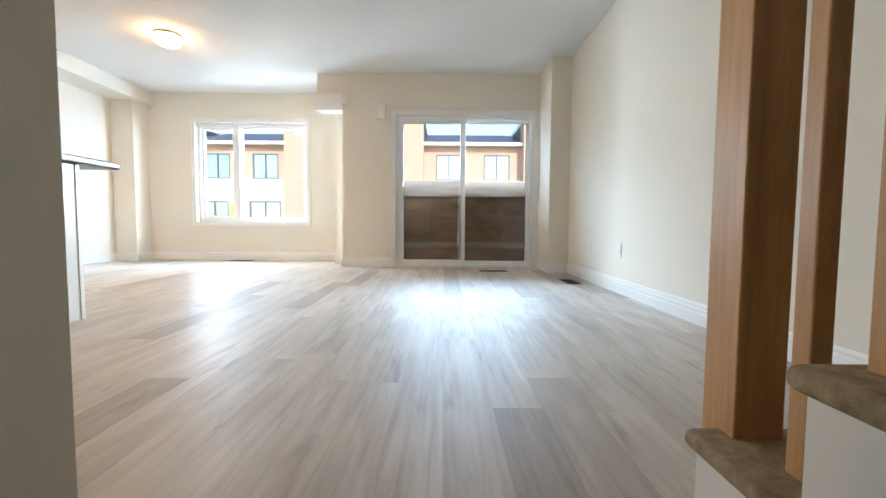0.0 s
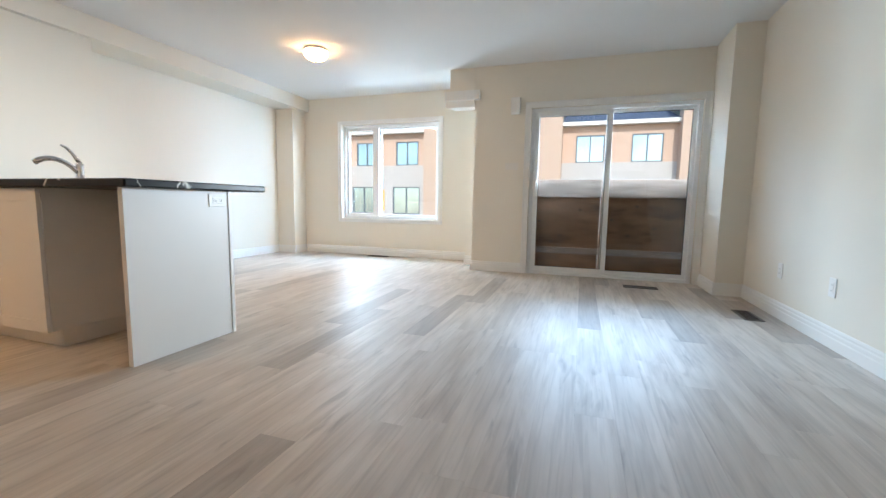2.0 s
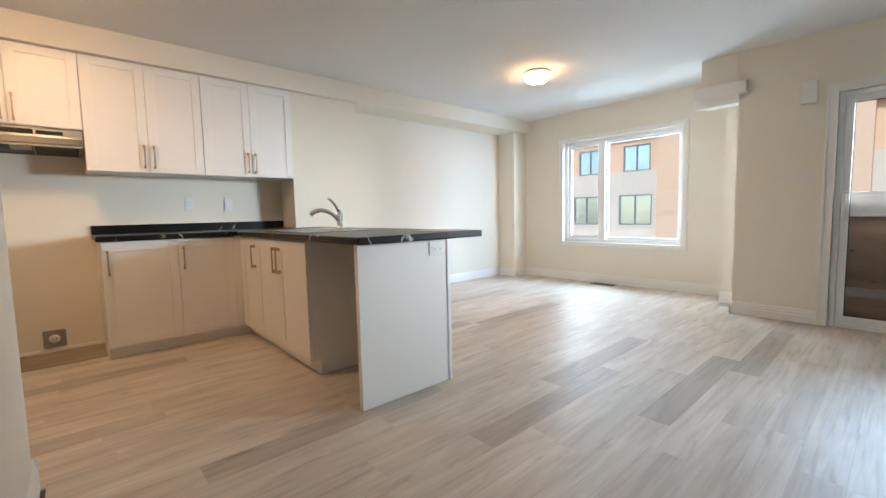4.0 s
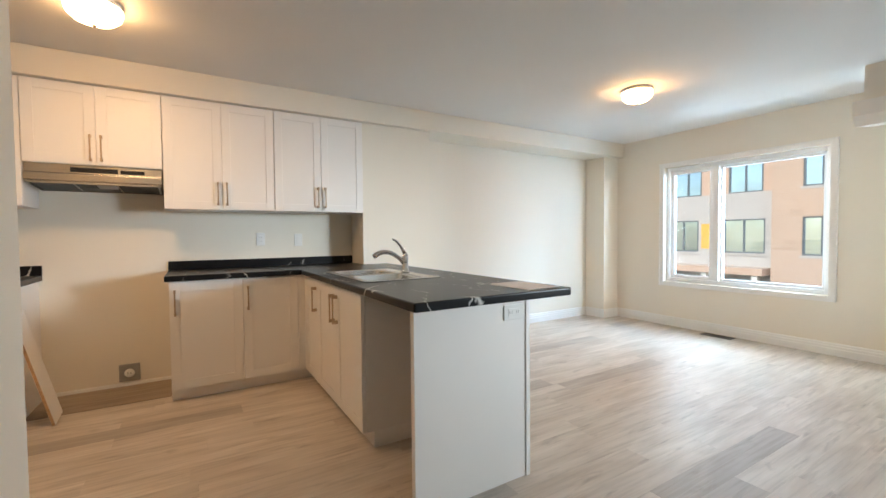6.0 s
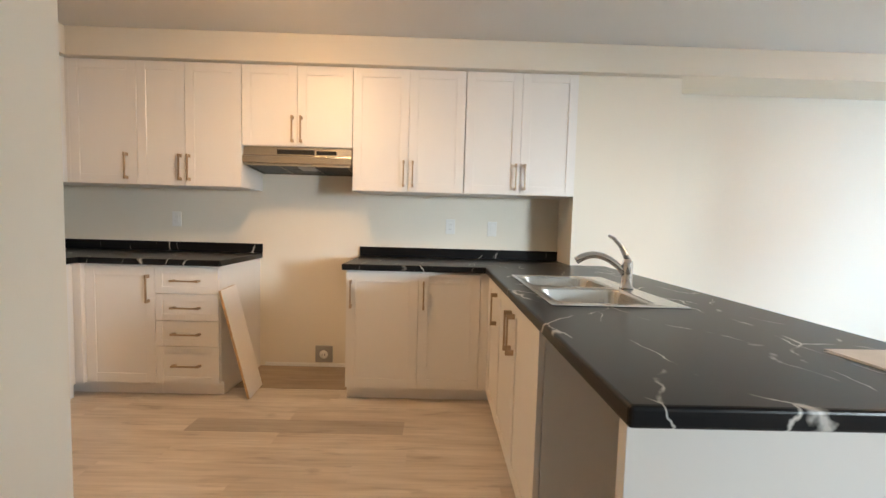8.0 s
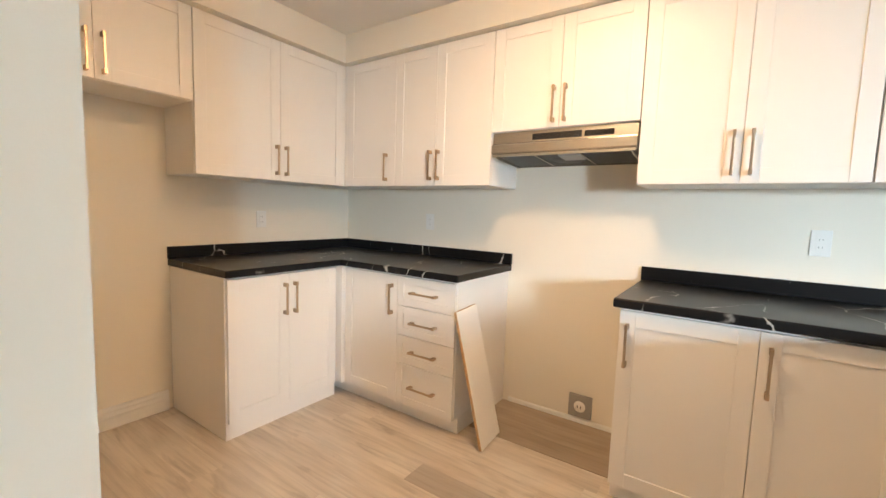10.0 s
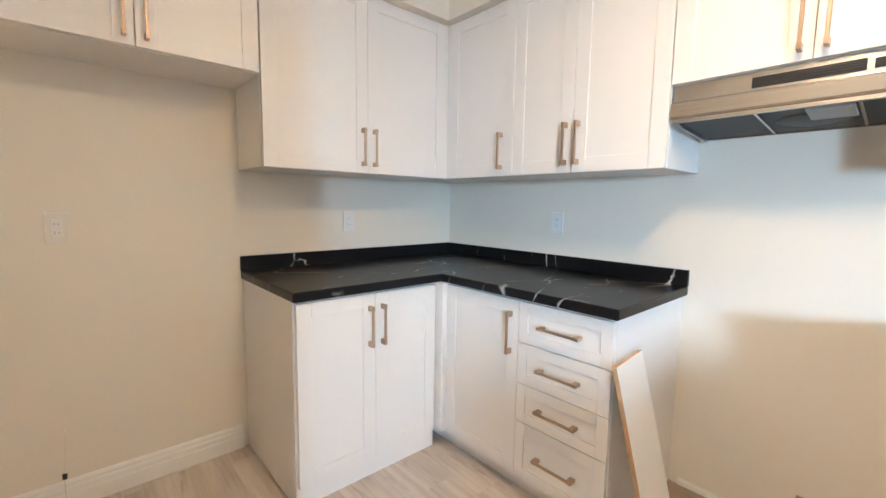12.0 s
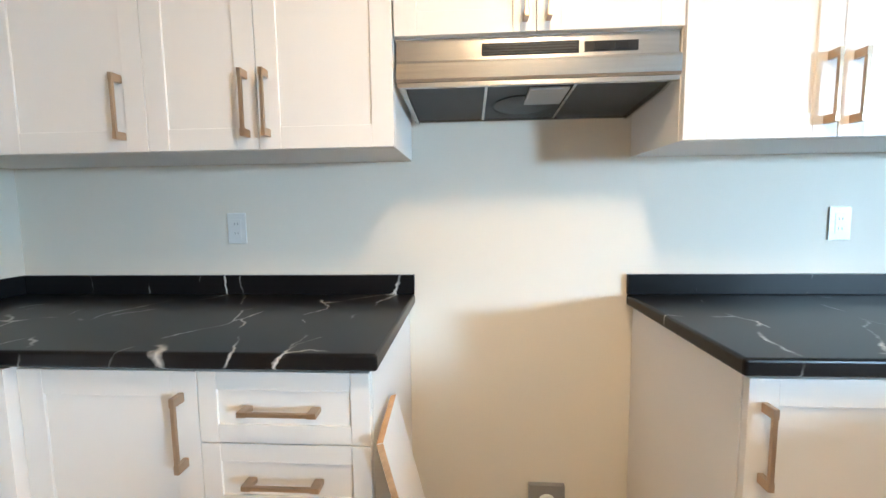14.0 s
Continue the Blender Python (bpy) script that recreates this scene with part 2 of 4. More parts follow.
def slab(name, us, vs, keep, w0, w1, axes, material, parent=None, bevel=0.0, m=None, segs=2):
    """A plate made of a grid of cells, some left out. axes: which world axis each of u, v and thickness follows."""
    bm = bmesh.new()
    vert = {}

    def at(i, j, k):
        if (i, j, k) not in vert:
            c = [0, 0, 0]
            c[axes[0]], c[axes[1]], c[axes[2]] = us[i], vs[j], (w0, w1)[k]
            vert[i, j, k] = bm.verts.new(c)
        return vert[i, j, k]

    cells = {(i, j) for i in range(len(us) - 1) for j in range(len(vs) - 1) if keep(i, j)}
    for i, j in cells:
        for k in (0, 1):
            bm.faces.new([at(i, j, k), at(i + 1, j, k), at(i + 1, j + 1, k), at(i, j + 1, k)])
        for di, dj, a, b in ((-1, 0, (i, j), (i, j + 1)), (1, 0, (i + 1, j), (i + 1, j + 1)), (0, -1, (i, j), (i + 1, j)), (0, 1, (i, j + 1), (i + 1, j + 1))):
            if (i + di, j + dj) not in cells:
                bm.faces.new([at(*a, 0), at(*b, 0), at(*b, 1), at(*a, 1)])
    bmesh.ops.recalc_face_normals(bm, faces=bm.faces[:])
    bmesh.ops.dissolve_limit(bm, angle_limit=0.01, verts=bm.verts[:], edges=bm.edges[:])
    return place(new(name, finish(bm, name, material, bevel, segs=segs)), m, parent)


def prism(name, pts, axis, a0, a1, material, parent=None, bevel=0.0, m=None, smooth=False):
    """A profile of points extruded along axis (0, 1 or 2) from a0 to a1."""
    bm = bmesh.new()
    o = [i for i in range(3) if i != axis]
    rings = []
    for a in (a0, a1):
        ring = []
        for p in pts:
            c = [0, 0, 0]
            c[axis], c[o[0]], c[o[1]] = a, p[0], p[1]
            ring.append(bm.verts.new(c))
        rings.append(ring)
    bm.faces.new(rings[0])
    bm.faces.new(rings[1])
    for i in range(len(pts)):
        j = (i + 1) % len(pts)
        bm.faces.new([rings[0][i], rings[0][j], rings[1][j], rings[1][i]])
    return place(new(name, finish(bm, name, material, bevel, smooth)), m, parent)


def lathe(name, prof, material, parent=None, m=None, n=32):
    """A profile of (radius, height) turned about z."""
    bm = bmesh.new()
    rings = [[bm.verts.new((max(r, 1e-4) * math.cos(2 * math.pi * i / n), max(r, 1e-4) * math.sin(2 * math.pi * i / n), z)) for i in range(n)] for r, z in prof]
    for a, b in zip(rings, rings[1:]):
        for i in range(n):
            bm.faces.new([a[i], a[(i + 1) % n], b[(i + 1) % n], b[i]])
    return place(new(name, finish(bm, name, material, 0, True)), m, parent)


def tube(name, pts, radii, material, parent=None, n=14):
    """A round bar through points, with a radius at each."""
    bm = bmesh.new()
    rings = []
    for k, p in enumerate(pts):
        d = (Vector(pts[min(k + 1, len(pts) - 1)]) - Vector(pts[max(k - 1, 0)])).normalized()
        s = d.cross(Vector((1, 0, 0.02))).normalized()
        u = d.cross(s)
        rings.append([bm.verts.new(Vector(p) + radii[k] * (math.cos(2 * math.pi * i / n) * s + math.sin(2 * math.pi * i / n) * u)) for i in range(n)])
    for a, b in zip(rings, rings[1:]):
        for i in range(n):
            bm.faces.new([a[i], a[(i + 1) % n], b[(i + 1) % n], b[i]])
    bm.faces.new(rings[0])
    bm.faces.new(rings[-1])
    return place(new(name, finish(bm, name, material, 0, True)), None, parent)


TURNS = {"-y": 0, "+x": 90, "+y": 180, "-x": -90}


def facing(side, x, y, z):
    """Pose of a thing drawn with its front towards -y, turned to face the side named."""
    return pose(x, y, z, 0, 0, TURNS[side])


def struct(ob, label):
    return tagged(ob, label, kind="structure")


# ---- shell ----
CZ = 2.44
SY, NY, DY, EX = -1.555, 6.17, 5.35, 6.085
BX0, BX1, BY = 2.285, 4.297, 0.475

# floor: subfloor, planks come last
floor = struct(slab("floor", (-0.15, BX1, 5.085, EX + 0.15), (SY - 0.15, 0.465, NY + 0.15), lambda i, j: not (j == 0 and i == 1), -0.22, -0.006, (0, 1, 2), SUB), "pale grey-brown wood-look vinyl plank floor")
struct(slab("ceiling", (-0.15, EX + 0.15), (-1.75, NY + 0.15), lambda i, j: True, CZ, CZ + 0.25, (0, 1, 2), CEIL), "smooth white painted ceiling")
struct(boxes("wall_west", [(-0.15, 0.0, SY - 0.15, NY + 0.15, -0.2, CZ)], WALL), "cream painted kitchen and living room wall")
struct(boxes("wall_west_bump", [(0.001, 0.34, 2.34, 3.07, -0.006, 2.25)], WALL), "cream painted boxed-out wall beside the cabinets")
struct(boxes("wall_corner_column", [(0.001, 0.31, 5.87, NY, -0.006, 2.25)], WALL), "cream painted boxed column in the corner")
struct(slab("ceiling_soffit", (0.001, 0.40, 2.28), (SY, -1.155, NY), lambda i, j: i == 0 or j == 0, 2.25, CZ - 0.001, (0, 1, 2), WALL), "cream painted bulkhead above the cabinets")
struct(boxes("wall_south", [(-0.15, BX0, SY - 0.15, SY, -0.2, CZ)], WALL), "cream painted kitchen wall")
struct(boxes("wall_block", [(BX0, 4.13, SY - 0.15, BY, -2.3, CZ), (4.13, BX1, SY - 0.15, 0.40, -2.3, CZ)], WALL), "cream painted wall beside the stairs")
struct(boxes("wall_east", [(EX, EX + 0.15, -1.75, DY + 0.16, -2.3, CZ)], WALL), "cream painted long wall")
struct(boxes("wall_stair_end", [(BX1, EX, -1.75, -1.6, -2.3, CZ)], WALL), "cream painted wall at the back of the stairs")
struct(boxes("floor_lower", [(BX1, EX, -1.6, 0.6, -2.3, -2.2)], FLOOR), "lower landing floor")
struct(boxes("wall_east_pilaster", [(5.855, EX - 0.001, 4.80, DY, -0.006, CZ - 0.001)], WALL), "cream painted boxed column beside the patio door")
# north walls with openings
WX0, WX1, WZ0, WZ1 = 0.995, 2.625, 0.565, 2.015
struct(slab("wall_north", (-0.15, WX0, WX1, 3.40), (-0.2, WZ0, WZ1, CZ), lambda i, j: not (i == 1 and j == 1), NY, NY + 0.16, (0, 2, 1), WALL), "cream painted wall around the window")
DX0, DX1, DZ1 = 4.035, 5.785, 1.93
struct(slab("wall_north_door", (3.355, DX0, DX1, EX), (-0.2, -0.01, DZ1, CZ), lambda i, j: not (i == 1 and j == 1), DY, DY + 0.16, (0, 2, 1), WALL), "cream painted wall around the patio door")
struct(boxes("wall_bump_side", [(3.355, 3.50, DY + 0.16, NY + 0.16, -0.2, CZ), (3.15, 3.355, 5.80, NY, -0.006, 2.17)], WALL), "cream painted return wall between window and patio door")
struct(boxes("ceiling_bulkhead", [(3.04, 3.354, DY, NY, 2.165, CZ - 0.001)], WALL), "cream painted bulkhead at the return wall")


def baseboard(x0, y0, x1, y1, side):
    """Stepped profile, 12 cm high; side is the way the board faces."""
    pr = [(0, 0), (-0.016, 0), (-0.016, 0.062), (-0.013, 0.068), (-0.013, 0.088), (-0.009, 0.096), (-0.009, 0.108), (-0.004, 0.12), (0, 0.12)]
    L = math.hypot(x1 - x0, y1 - y0)
    o = {"-y": (min(x0, x1), y0), "+x": (x0, min(y0, y1)), "+y": (max(x0, x1), y0), "-x": (x0, max(y0, y1))}[side]
    return struct(prism("baseboard", pr, 0, 0, L, TRIM, m=facing(side, o[0], o[1], 0.001)), "white moulded baseboard along the wall")


for a in ((0, 3.07, 0, 5.87, "+x"), (0.31, 5.87, 0.31, NY, "+x"), (0.0, 5.87, 0.326, 5.87, "-y"), (0.31, NY, 3.15, NY, "-y"), (3.15, 5.785, 3.15, NY, "-x"),
          (3.135, 5.80, 3.355, 5.80, "-y"), (3.355, DY - 0.016, 3.355, 5.80, "-x"), (3.34, DY, 3.965, DY, "-y"), (5.855, 4.785, 5.855, DY, "-x"), (5.84, 4.80, EX, 4.80, "-y"),
          (EX, 0.8, EX, 4.80, "-x"), (1.41, SY, BX0, SY, "+y"), (BX0, SY, BX0, BY + 0.016, "-x"), (BX0 - 0.016, BY, 4.13, BY, "+y"), (0, 3.07, 0.34, 3.07, "+y")):
    baseboard(*a)
struct(prism("trim", [(0, 0), (0.012, 0), (0.010, 0.022), (0.004, 0.03), (0, 0.03)], 1, 0.02, 0.77, TRIM), "low white shoe moulding in the stove gap")


# ---- window and patio door ----
def casing(name, x0, x1, z0, z1, y, w, bottom):
    """Flat picture-frame trim with a raised outer edge, mitre-free butt joints."""
    bs = [(x0 - w, x0, y - 0.016, y, z0 - (w if bottom else 0), z1 + w), (x1, x1 + w, y - 0.016, y, z0 - (w if bottom else 0), z1 + w), (x0, x1, y - 0.015, y, z1, z1 + w)]
    if bottom:
        bs.append((x0, x1, y - 0.015, y, z0 - w, z0))
    o = [(x0 - w - 0.004, x0 - w + 0.012, y - 0.022, y, z0 - (w if bottom else 0), z1 + w + 0.004), (x1 + w - 0.012, x1 + w + 0.004, y - 0.022, y, z0 - (w if bottom else 0), z1 + w + 0.004), (x0 - w + 0.012, x1 + w - 0.012, y - 0.0215, y, z1 + w - 0.012, z1 + w + 0.003)]
    return struct(boxes(name, bs + o, TRIM, bevel=0.002), "white painted casing around the opening")


casing("trim_window", WX0, WX1, WZ0, WZ1, NY, 0.055, True)
casing("trim_door", DX0, DX1, 0.0, DZ1, DY, 0.065, False)


def ring(x0, x1, y0, y1, z0, z1, w, wb=None):
    wb = wb or w
    return [(x0, x0 + w, y0, y1, z0, z1), (x1 - w, x1, y0, y1, z0, z1), (x0 + w, x1 - w, y0, y1, z0, z0 + wb), (x0 + w, x1 - w, y0, y1, z1 - w, z1)]


def pane(name, x0, x1, y, z0, z1, parent):
    o = boxes(name, [(x0, x1, y - 0.003, y + 0.003, z0, z1)], GLASS, parent)
    o.visible_shadow = False
    return o


win = struct(empty("window_1", (WX0 + WX1) / 2, NY + 0.1, WZ0), "white vinyl window with a narrow casement beside a fixed pane")
MX = 1.585
boxes("frame", ring(WX0 + 0.002, WX1 - 0.002, NY + 0.055, NY + 0.15, WZ0 + 0.002, WZ1 - 0.002, 0.045) + [(MX - 0.035, MX + 0.035, NY + 0.05, NY + 0.149, WZ0 + 0.047, WZ1 - 0.047)], VINYL, win, 0.004)
boxes("sash", ring(WX0 + 0.047, MX - 0.036, NY + 0.075, NY + 0.125, WZ0 + 0.048, WZ1 - 0.048, 0.042), VINYL, win, 0.004)
boxes("sash", ring(MX + 0.036, WX1 - 0.047, NY + 0.085, NY + 0.13, WZ0 + 0.048, WZ1 - 0.048, 0.028), VINYL, win, 0.004)
pane("pane", WX0 + 0.087, MX - 0.076, NY + 0.1, WZ0 + 0.088, WZ1 - 0.088, win)
pane("pane", MX + 0.062, WX1 - 0.073, NY + 0.105, WZ0 + 0.074, WZ1 - 0.074, win)
boxes("gasket", ring(WX0 + 0.088, MX - 0.077, NY + 0.088, NY + 0.096, WZ0 + 0.089, WZ1 - 0.089, 0.006), BLACK, win)
boxes("crank", [(1.14, 1.25, NY + 0.045, NY + 0.072, WZ0 + 0.012, WZ0 + 0.03), (1.15, 1.17, NY + 0.03, NY + 0.05, WZ0 + 0.018, WZ0 + 0.028)], PLASTIC, win, 0.004)

pd = struct(empty("door_1", (DX0 + DX1) / 2, DY + 0.08, 0), "closed white sliding patio door with two glass panels")
boxes("frame", ring(DX0 + 0.002, DX1 - 0.002, DY + 0.02, DY + 0.15, 0.0, DZ1 - 0.002, 0.04, 0.035), VINYL, pd, 0.004)
DM = 4.885
boxes("sliding_panel", ring(DX0 + 0.043, DM + 0.035, DY + 0.03, DY + 0.075, 0.036, DZ1 - 0.043, 0.052, 0.06), VINYL, pd, 0.004)
boxes("fixed_panel", ring(DM - 0.03, DX1 - 0.043, DY + 0.08, DY + 0.125, 0.036, DZ1 - 0.043, 0.035, 0.045), VINYL, pd, 0.004)
pane("pane", DX0 + 0.094, DM - 0.016, DY + 0.052, 0.095, DZ1 - 0.094, pd)
pane("pane", DM + 0.004, DX1 - 0.077, DY + 0.102, 0.08, DZ1 - 0.077, pd)
boxes("gasket", ring(DX0 + 0.094, DM - 0.016, DY + 0.044, DY + 0.050, 0.095, DZ1 - 0.094, 0.006) + ring(DM + 0.004, DX1 - 0.077, DY + 0.094, DY + 0.1, 0.08, DZ1 - 0.077, 0.008), BLACK, pd)
tagged(boxes("handle", [(DX0 + 0.05, DX0 + 0.078, DY - 0.012, DY + 0.0, 0.92, 1.10), (DX0 + 0.05, DX0 + 0.078, DY - 0.002, DY + 0.032, 0.92, 0.945), (DX0 + 0.05, DX0 + 0.078, DY - 0.002, DY + 0.032, 1.075, 1.10), (DX0 + 0.044, DX0 + 0.094, DY + 0.022, DY + 0.0315, 0.89, 1.13)], PLASTIC, pd, 0.004), "white pull handle")


# ---- kitchen cabinets ----
def bar_pull(parent, length, m):
    return place(new("handle", PULLS[length]), m, parent)


def pull_mesh(length):
    bm = bmesh.new()
    L = length / 2
    add_box(bm, (-0.005, 0.005, -0.036, -0.027, -L, L))
    for s in (-1, 1):
        add_box(bm, (-0.0065, 0.0065, -0.0365, 0.0, s * L - 0.011, s * L + 0.011))
    return finish(bm, "handle", BRONZE, 0.0015)


PULLS = {0.16: pull_mesh(0.16)}


def leaf(parent, name, side, a0, a1, z0, z1, plane, pull=None, rail=0.062):
    """Shaker front with recessed panel. a0..a1 along the face, pull: (a, z, 'v' or 'h')."""
    w, h, t = a1 - a0, z1 - z0, 0.020
    bm = bmesh.new()
    r = min(rail, h * 0.26)
    for b in ((0, r, 0, t, 0, h), (w - r, w, 0, t, 0, h), (r, w - r, 0.0005, t, 0, r), (r, w - r, 0.0005, t, h - r, h), (r - 0.002, w - r + 0.002, 0.006, t - 0.003, r - 0.002, h - r + 0.002)):
        add_box(bm, b)
    me = finish(bm, name, CAB, 0.0014)
    if side == "+x":
        m = facing(side, plane, a0, z0)
    elif side == "+y":
        m = facing(side, a1, plane, z0)
    else:
        m = facing(side, a0, plane, z0)
    d = place(new(name, me), m, parent)
    if pull:
        a, z, o = pull
        u = (a1 - a) if side == "+y" else a - a0
        bar_pull(d, 0.16, m @ pose(u, 0, z - z0, 0, 90 if o == "h" else 0, 0))
    return d


def cabinet(name, label, body, group, toe=None):
    """Carcass boxes under an empty."""
    b = body[0]
    e = tagged(empty(name, (b[0] + b[1]) / 2, (b[2] + b[3]) / 2, b[4]), label, "cabinet", group)
    boxes("body", body, CAB, e, 0.001)
    if toe:
        boxes("toe_kick", toe, CAB, e, 0.001)
    return e


UZ0, UZ1, UD = 1.40, 2.249, 0.333
UF = 0.355
G = 0.0011
up = "wall cabinets"
lw = "base cabinets"
# uppers along the west wall, from the corner towards the window
c = cabinet("wall_cabinet", "white shaker corner wall cabinet with one door", [(0.002, UD, SY + 0.002, -0.792, UZ0, UZ1)], up)
leaf(c, "door", "+x", -1.18, -0.72 - G, UZ0 + G, UZ1 - 0.004, UF, (-0.79, UZ0 + 0.125, "v"))
c = cabinet("wall_cabinet", "white shaker wall cabinet with two doors", [(0.002, UD, -0.790, -0.002, UZ0, UZ1)], up)
leaf(c, "door", "+x", -0.72 + G, -0.39 - G, UZ0 + G, UZ1 - 0.004, UF, (-0.42, UZ0 + 0.125, "v"))
leaf(c, "door", "+x", -0.39 + G, -0.003, UZ0 + G, UZ1 - 0.004, UF, (-0.36, UZ0 + 0.125, "v"))
c = cabinet("wall_cabinet", "short white shaker wall cabinet above the range hood", [(0.002, UD, 0.0, 0.768, 1.692, UZ1)], up)
leaf(c, "door", "+x", 0.002, 0.385 - G, 1.694, UZ1 - 0.004, UF, (0.355, 1.694 + 0.115, "v"))
leaf(c, "door", "+x", 0.385 + G, 0.767, 1.694, UZ1 - 0.004, UF, (0.415, 1.694 + 0.115, "v"))
for y0 in (0.77, 1.556):
    c = cabinet("wall_cabinet", "white shaker wall cabinet with two doors", [(0.002, UD, y0, y0 + 0.783, UZ0, UZ1)], up)
    mid = y0 + 0.392
    leaf(c, "door", "+x", y0 + 0.002, mid - G, UZ0 + G, UZ1 - 0.004, UF, (mid - 0.032, UZ0 + 0.125, "v"))
    leaf(c, "door", "+x", mid + G, y0 + 0.781, UZ0 + G, UZ1 - 0.004, UF, (mid + 0.032, UZ0 + 0.125, "v"))
# uppers along the south wall
UYS = SY + 0.352
c = cabinet("wall_cabinet", "white shaker wall cabinet with two doors", [(0.356, 1.388, SY + 0.002, UYS - 0.022, UZ0, UZ1)], up)
leaf(c, "door", "+y", 0.378, 0.881 - G, UZ0 + G, UZ1 - 0.004, UYS, (0.849, UZ0 + 0.125, "v"))
leaf(c, "door", "+y", 0.881 + G, 1.386, UZ0 + G, UZ1 - 0.004, UYS, (0.914, UZ0 + 0.125, "v"))
each("filler", [(0.334, 0.3535, UYS - 0.001, -1.182, UZ0, UZ1), (0.3545, 0.376, UYS - 0.021, UYS - 0.002, UZ0, UZ1)], CAB, c)
c = cabinet("wall_cabinet", "short white shaker wall cabinet over the fridge space", [(1.390, BX0 - 0.002, SY + 0.002, UYS - 0.022, 1.775, UZ1)], up)
leaf(c, "door", "+y", 1.392, 1.80 - G, 1.777, UZ1 - 0.004, UYS, (1.768, 1.777 + 0.115, "v"))
leaf(c, "door", "+y", 1.80 + G, 2.20, 1.777, UZ1 - 0.004, UYS, (1.832, 1.777 + 0.115, "v"))
each("filler", [(2.203, BX0 - 0.002, UYS - 0.022, UYS - 0.004, 1.775, UZ1)], CAB, c)

BZ0, BZ1, BF, BD = 0.095, 0.868, 0.632, 0.610
# base cabinets: south leg, corner, drawers
SF = -0.918
c = cabinet("base_cabinet", "white shaker base cabinet with two doors beside the fridge space", [(0.66, 1.385, SY + 0.002, SF - 0.022, 0.0, BZ1)], lw)
leaf(c, "door", "+y", 0.672, 1.020 - G, BZ0, BZ1 - 0.008, SF, (0.988, BZ1 - 0.15, "v"))
leaf(c, "door", "+y", 1.020 + G, 1.378, BZ0, BZ1 - 0.008, SF, (1.053, BZ1 - 0.15, "v"))
c = cabinet("base_cabinet", "white shaker corner base cabinet with one door", [(0.002, BD, SY + 0.002, -0.432, BZ0, BZ1)], lw, [(0.002, 0.57, SY + 0.3, -0.432, 0.0, BZ0)])
leaf(c, "door", "+x", -0.876, -0.43 - G, BZ0, BZ1 - 0.008, BF, (-0.468, BZ1 - 0.15, "v"))
each("filler", [(0.59, 0.658, SY + 0.3, -0.879, BZ0, BZ1)], CAB, c)
c = cabinet("base_cabinet", "white shaker base cabinet with four drawers", [(0.002, BD, -0.430, -0.022, BZ0, BZ1)], lw, [(0.002, 0.57, -0.430, -0.022, 0.0, BZ0)])
for z0, z1 in ((0.688, 0.860), (0.512, 0.685), (0.344, 0.509), (BZ0, 0.341)):
    leaf(c, "drawer", "+x", -0.43 + G, -0.024, z0, z1, BF, (-0.228, (z0 + z1) / 2, "h"), rail=0.045)
# base cabinets right of the stove gap
c = cabinet("base_cabinet", "white shaker base cabinet with two doors beside the stove gap", [(0.002, BD, 0.795, 1.70, BZ0, BZ1)], lw, [(0.002, 0.57, 0.795, 1.81, 0.0, BZ0)])
leaf(c, "door", "+x", 0.797, 1.266 - G, BZ0, BZ1 - 0.008, BF, (0.83, BZ1 - 0.15, "v"))
leaf(c, "door", "+x", 1.266 + G, 1.668, BZ0, BZ1 - 0.008, BF, (1.30, BZ1 - 0.15, "v"))
PF = 1.722
each("filler", [(0.59, 0.630, 1.671, PF + 0.02, BZ0, BZ1), (0.631, 0.678, PF + 0.002, PF + 0.02, BZ0, BZ1)], CAB, c)
# peninsula
c = cabinet("base_cabinet", "white shaker sink base cabinet in the peninsula", [(0.60, 1.965, PF + 0.022, 2.315, BZ0, 0.70), (0.60, 1.0, PF + 0.022, 2.315, 0.70, BZ1), (1.90, 1.965, PF + 0.022, 2.315, 0.70, BZ1), (1.001, 1.899, PF + 0.022, PF + 0.04, 0.701, BZ1), (1.001, 1.899, 2.29, 2.315, 0.701, BZ1)], lw, [(0.571, 1.965, PF + 0.07, 2.315, 0.0, BZ0)])
leaf(c, "door", "-y", 0.68, 1.05 - G, BZ0, BZ1 - 0.008, PF, (1.012, BZ1 - 0.15, "v"))
leaf(c, "door", "-y", 1.05 + G, 1.50 - G, BZ0, BZ1 - 0.008, PF, (1.466, BZ1 - 0.15, "v"))
leaf(c, "door", "-y", 1.50 + G, 1.962, BZ0, BZ1 - 0.008, PF, (1.534, BZ1 - 0.15, "v"))
c = tagged(empty("peninsula", 2.6, 2.03, 0), "white end panel and back of the kitchen peninsula", "panel")
boxes("end_panel", [(2.575, 2.606, 1.716, 2.345, 0.0, 0.871)], CAB, c, 0.0015)
boxes("back_panel", [(0.345, 2.574, 2.318, 2.340, 0.0, 0.871)], CAB, c, 0.001)
boxes("edge_strip", [(2.6065, 2.612, 2.322, 2.347, 0.0, 0.871)], CAB, c, 0.001)

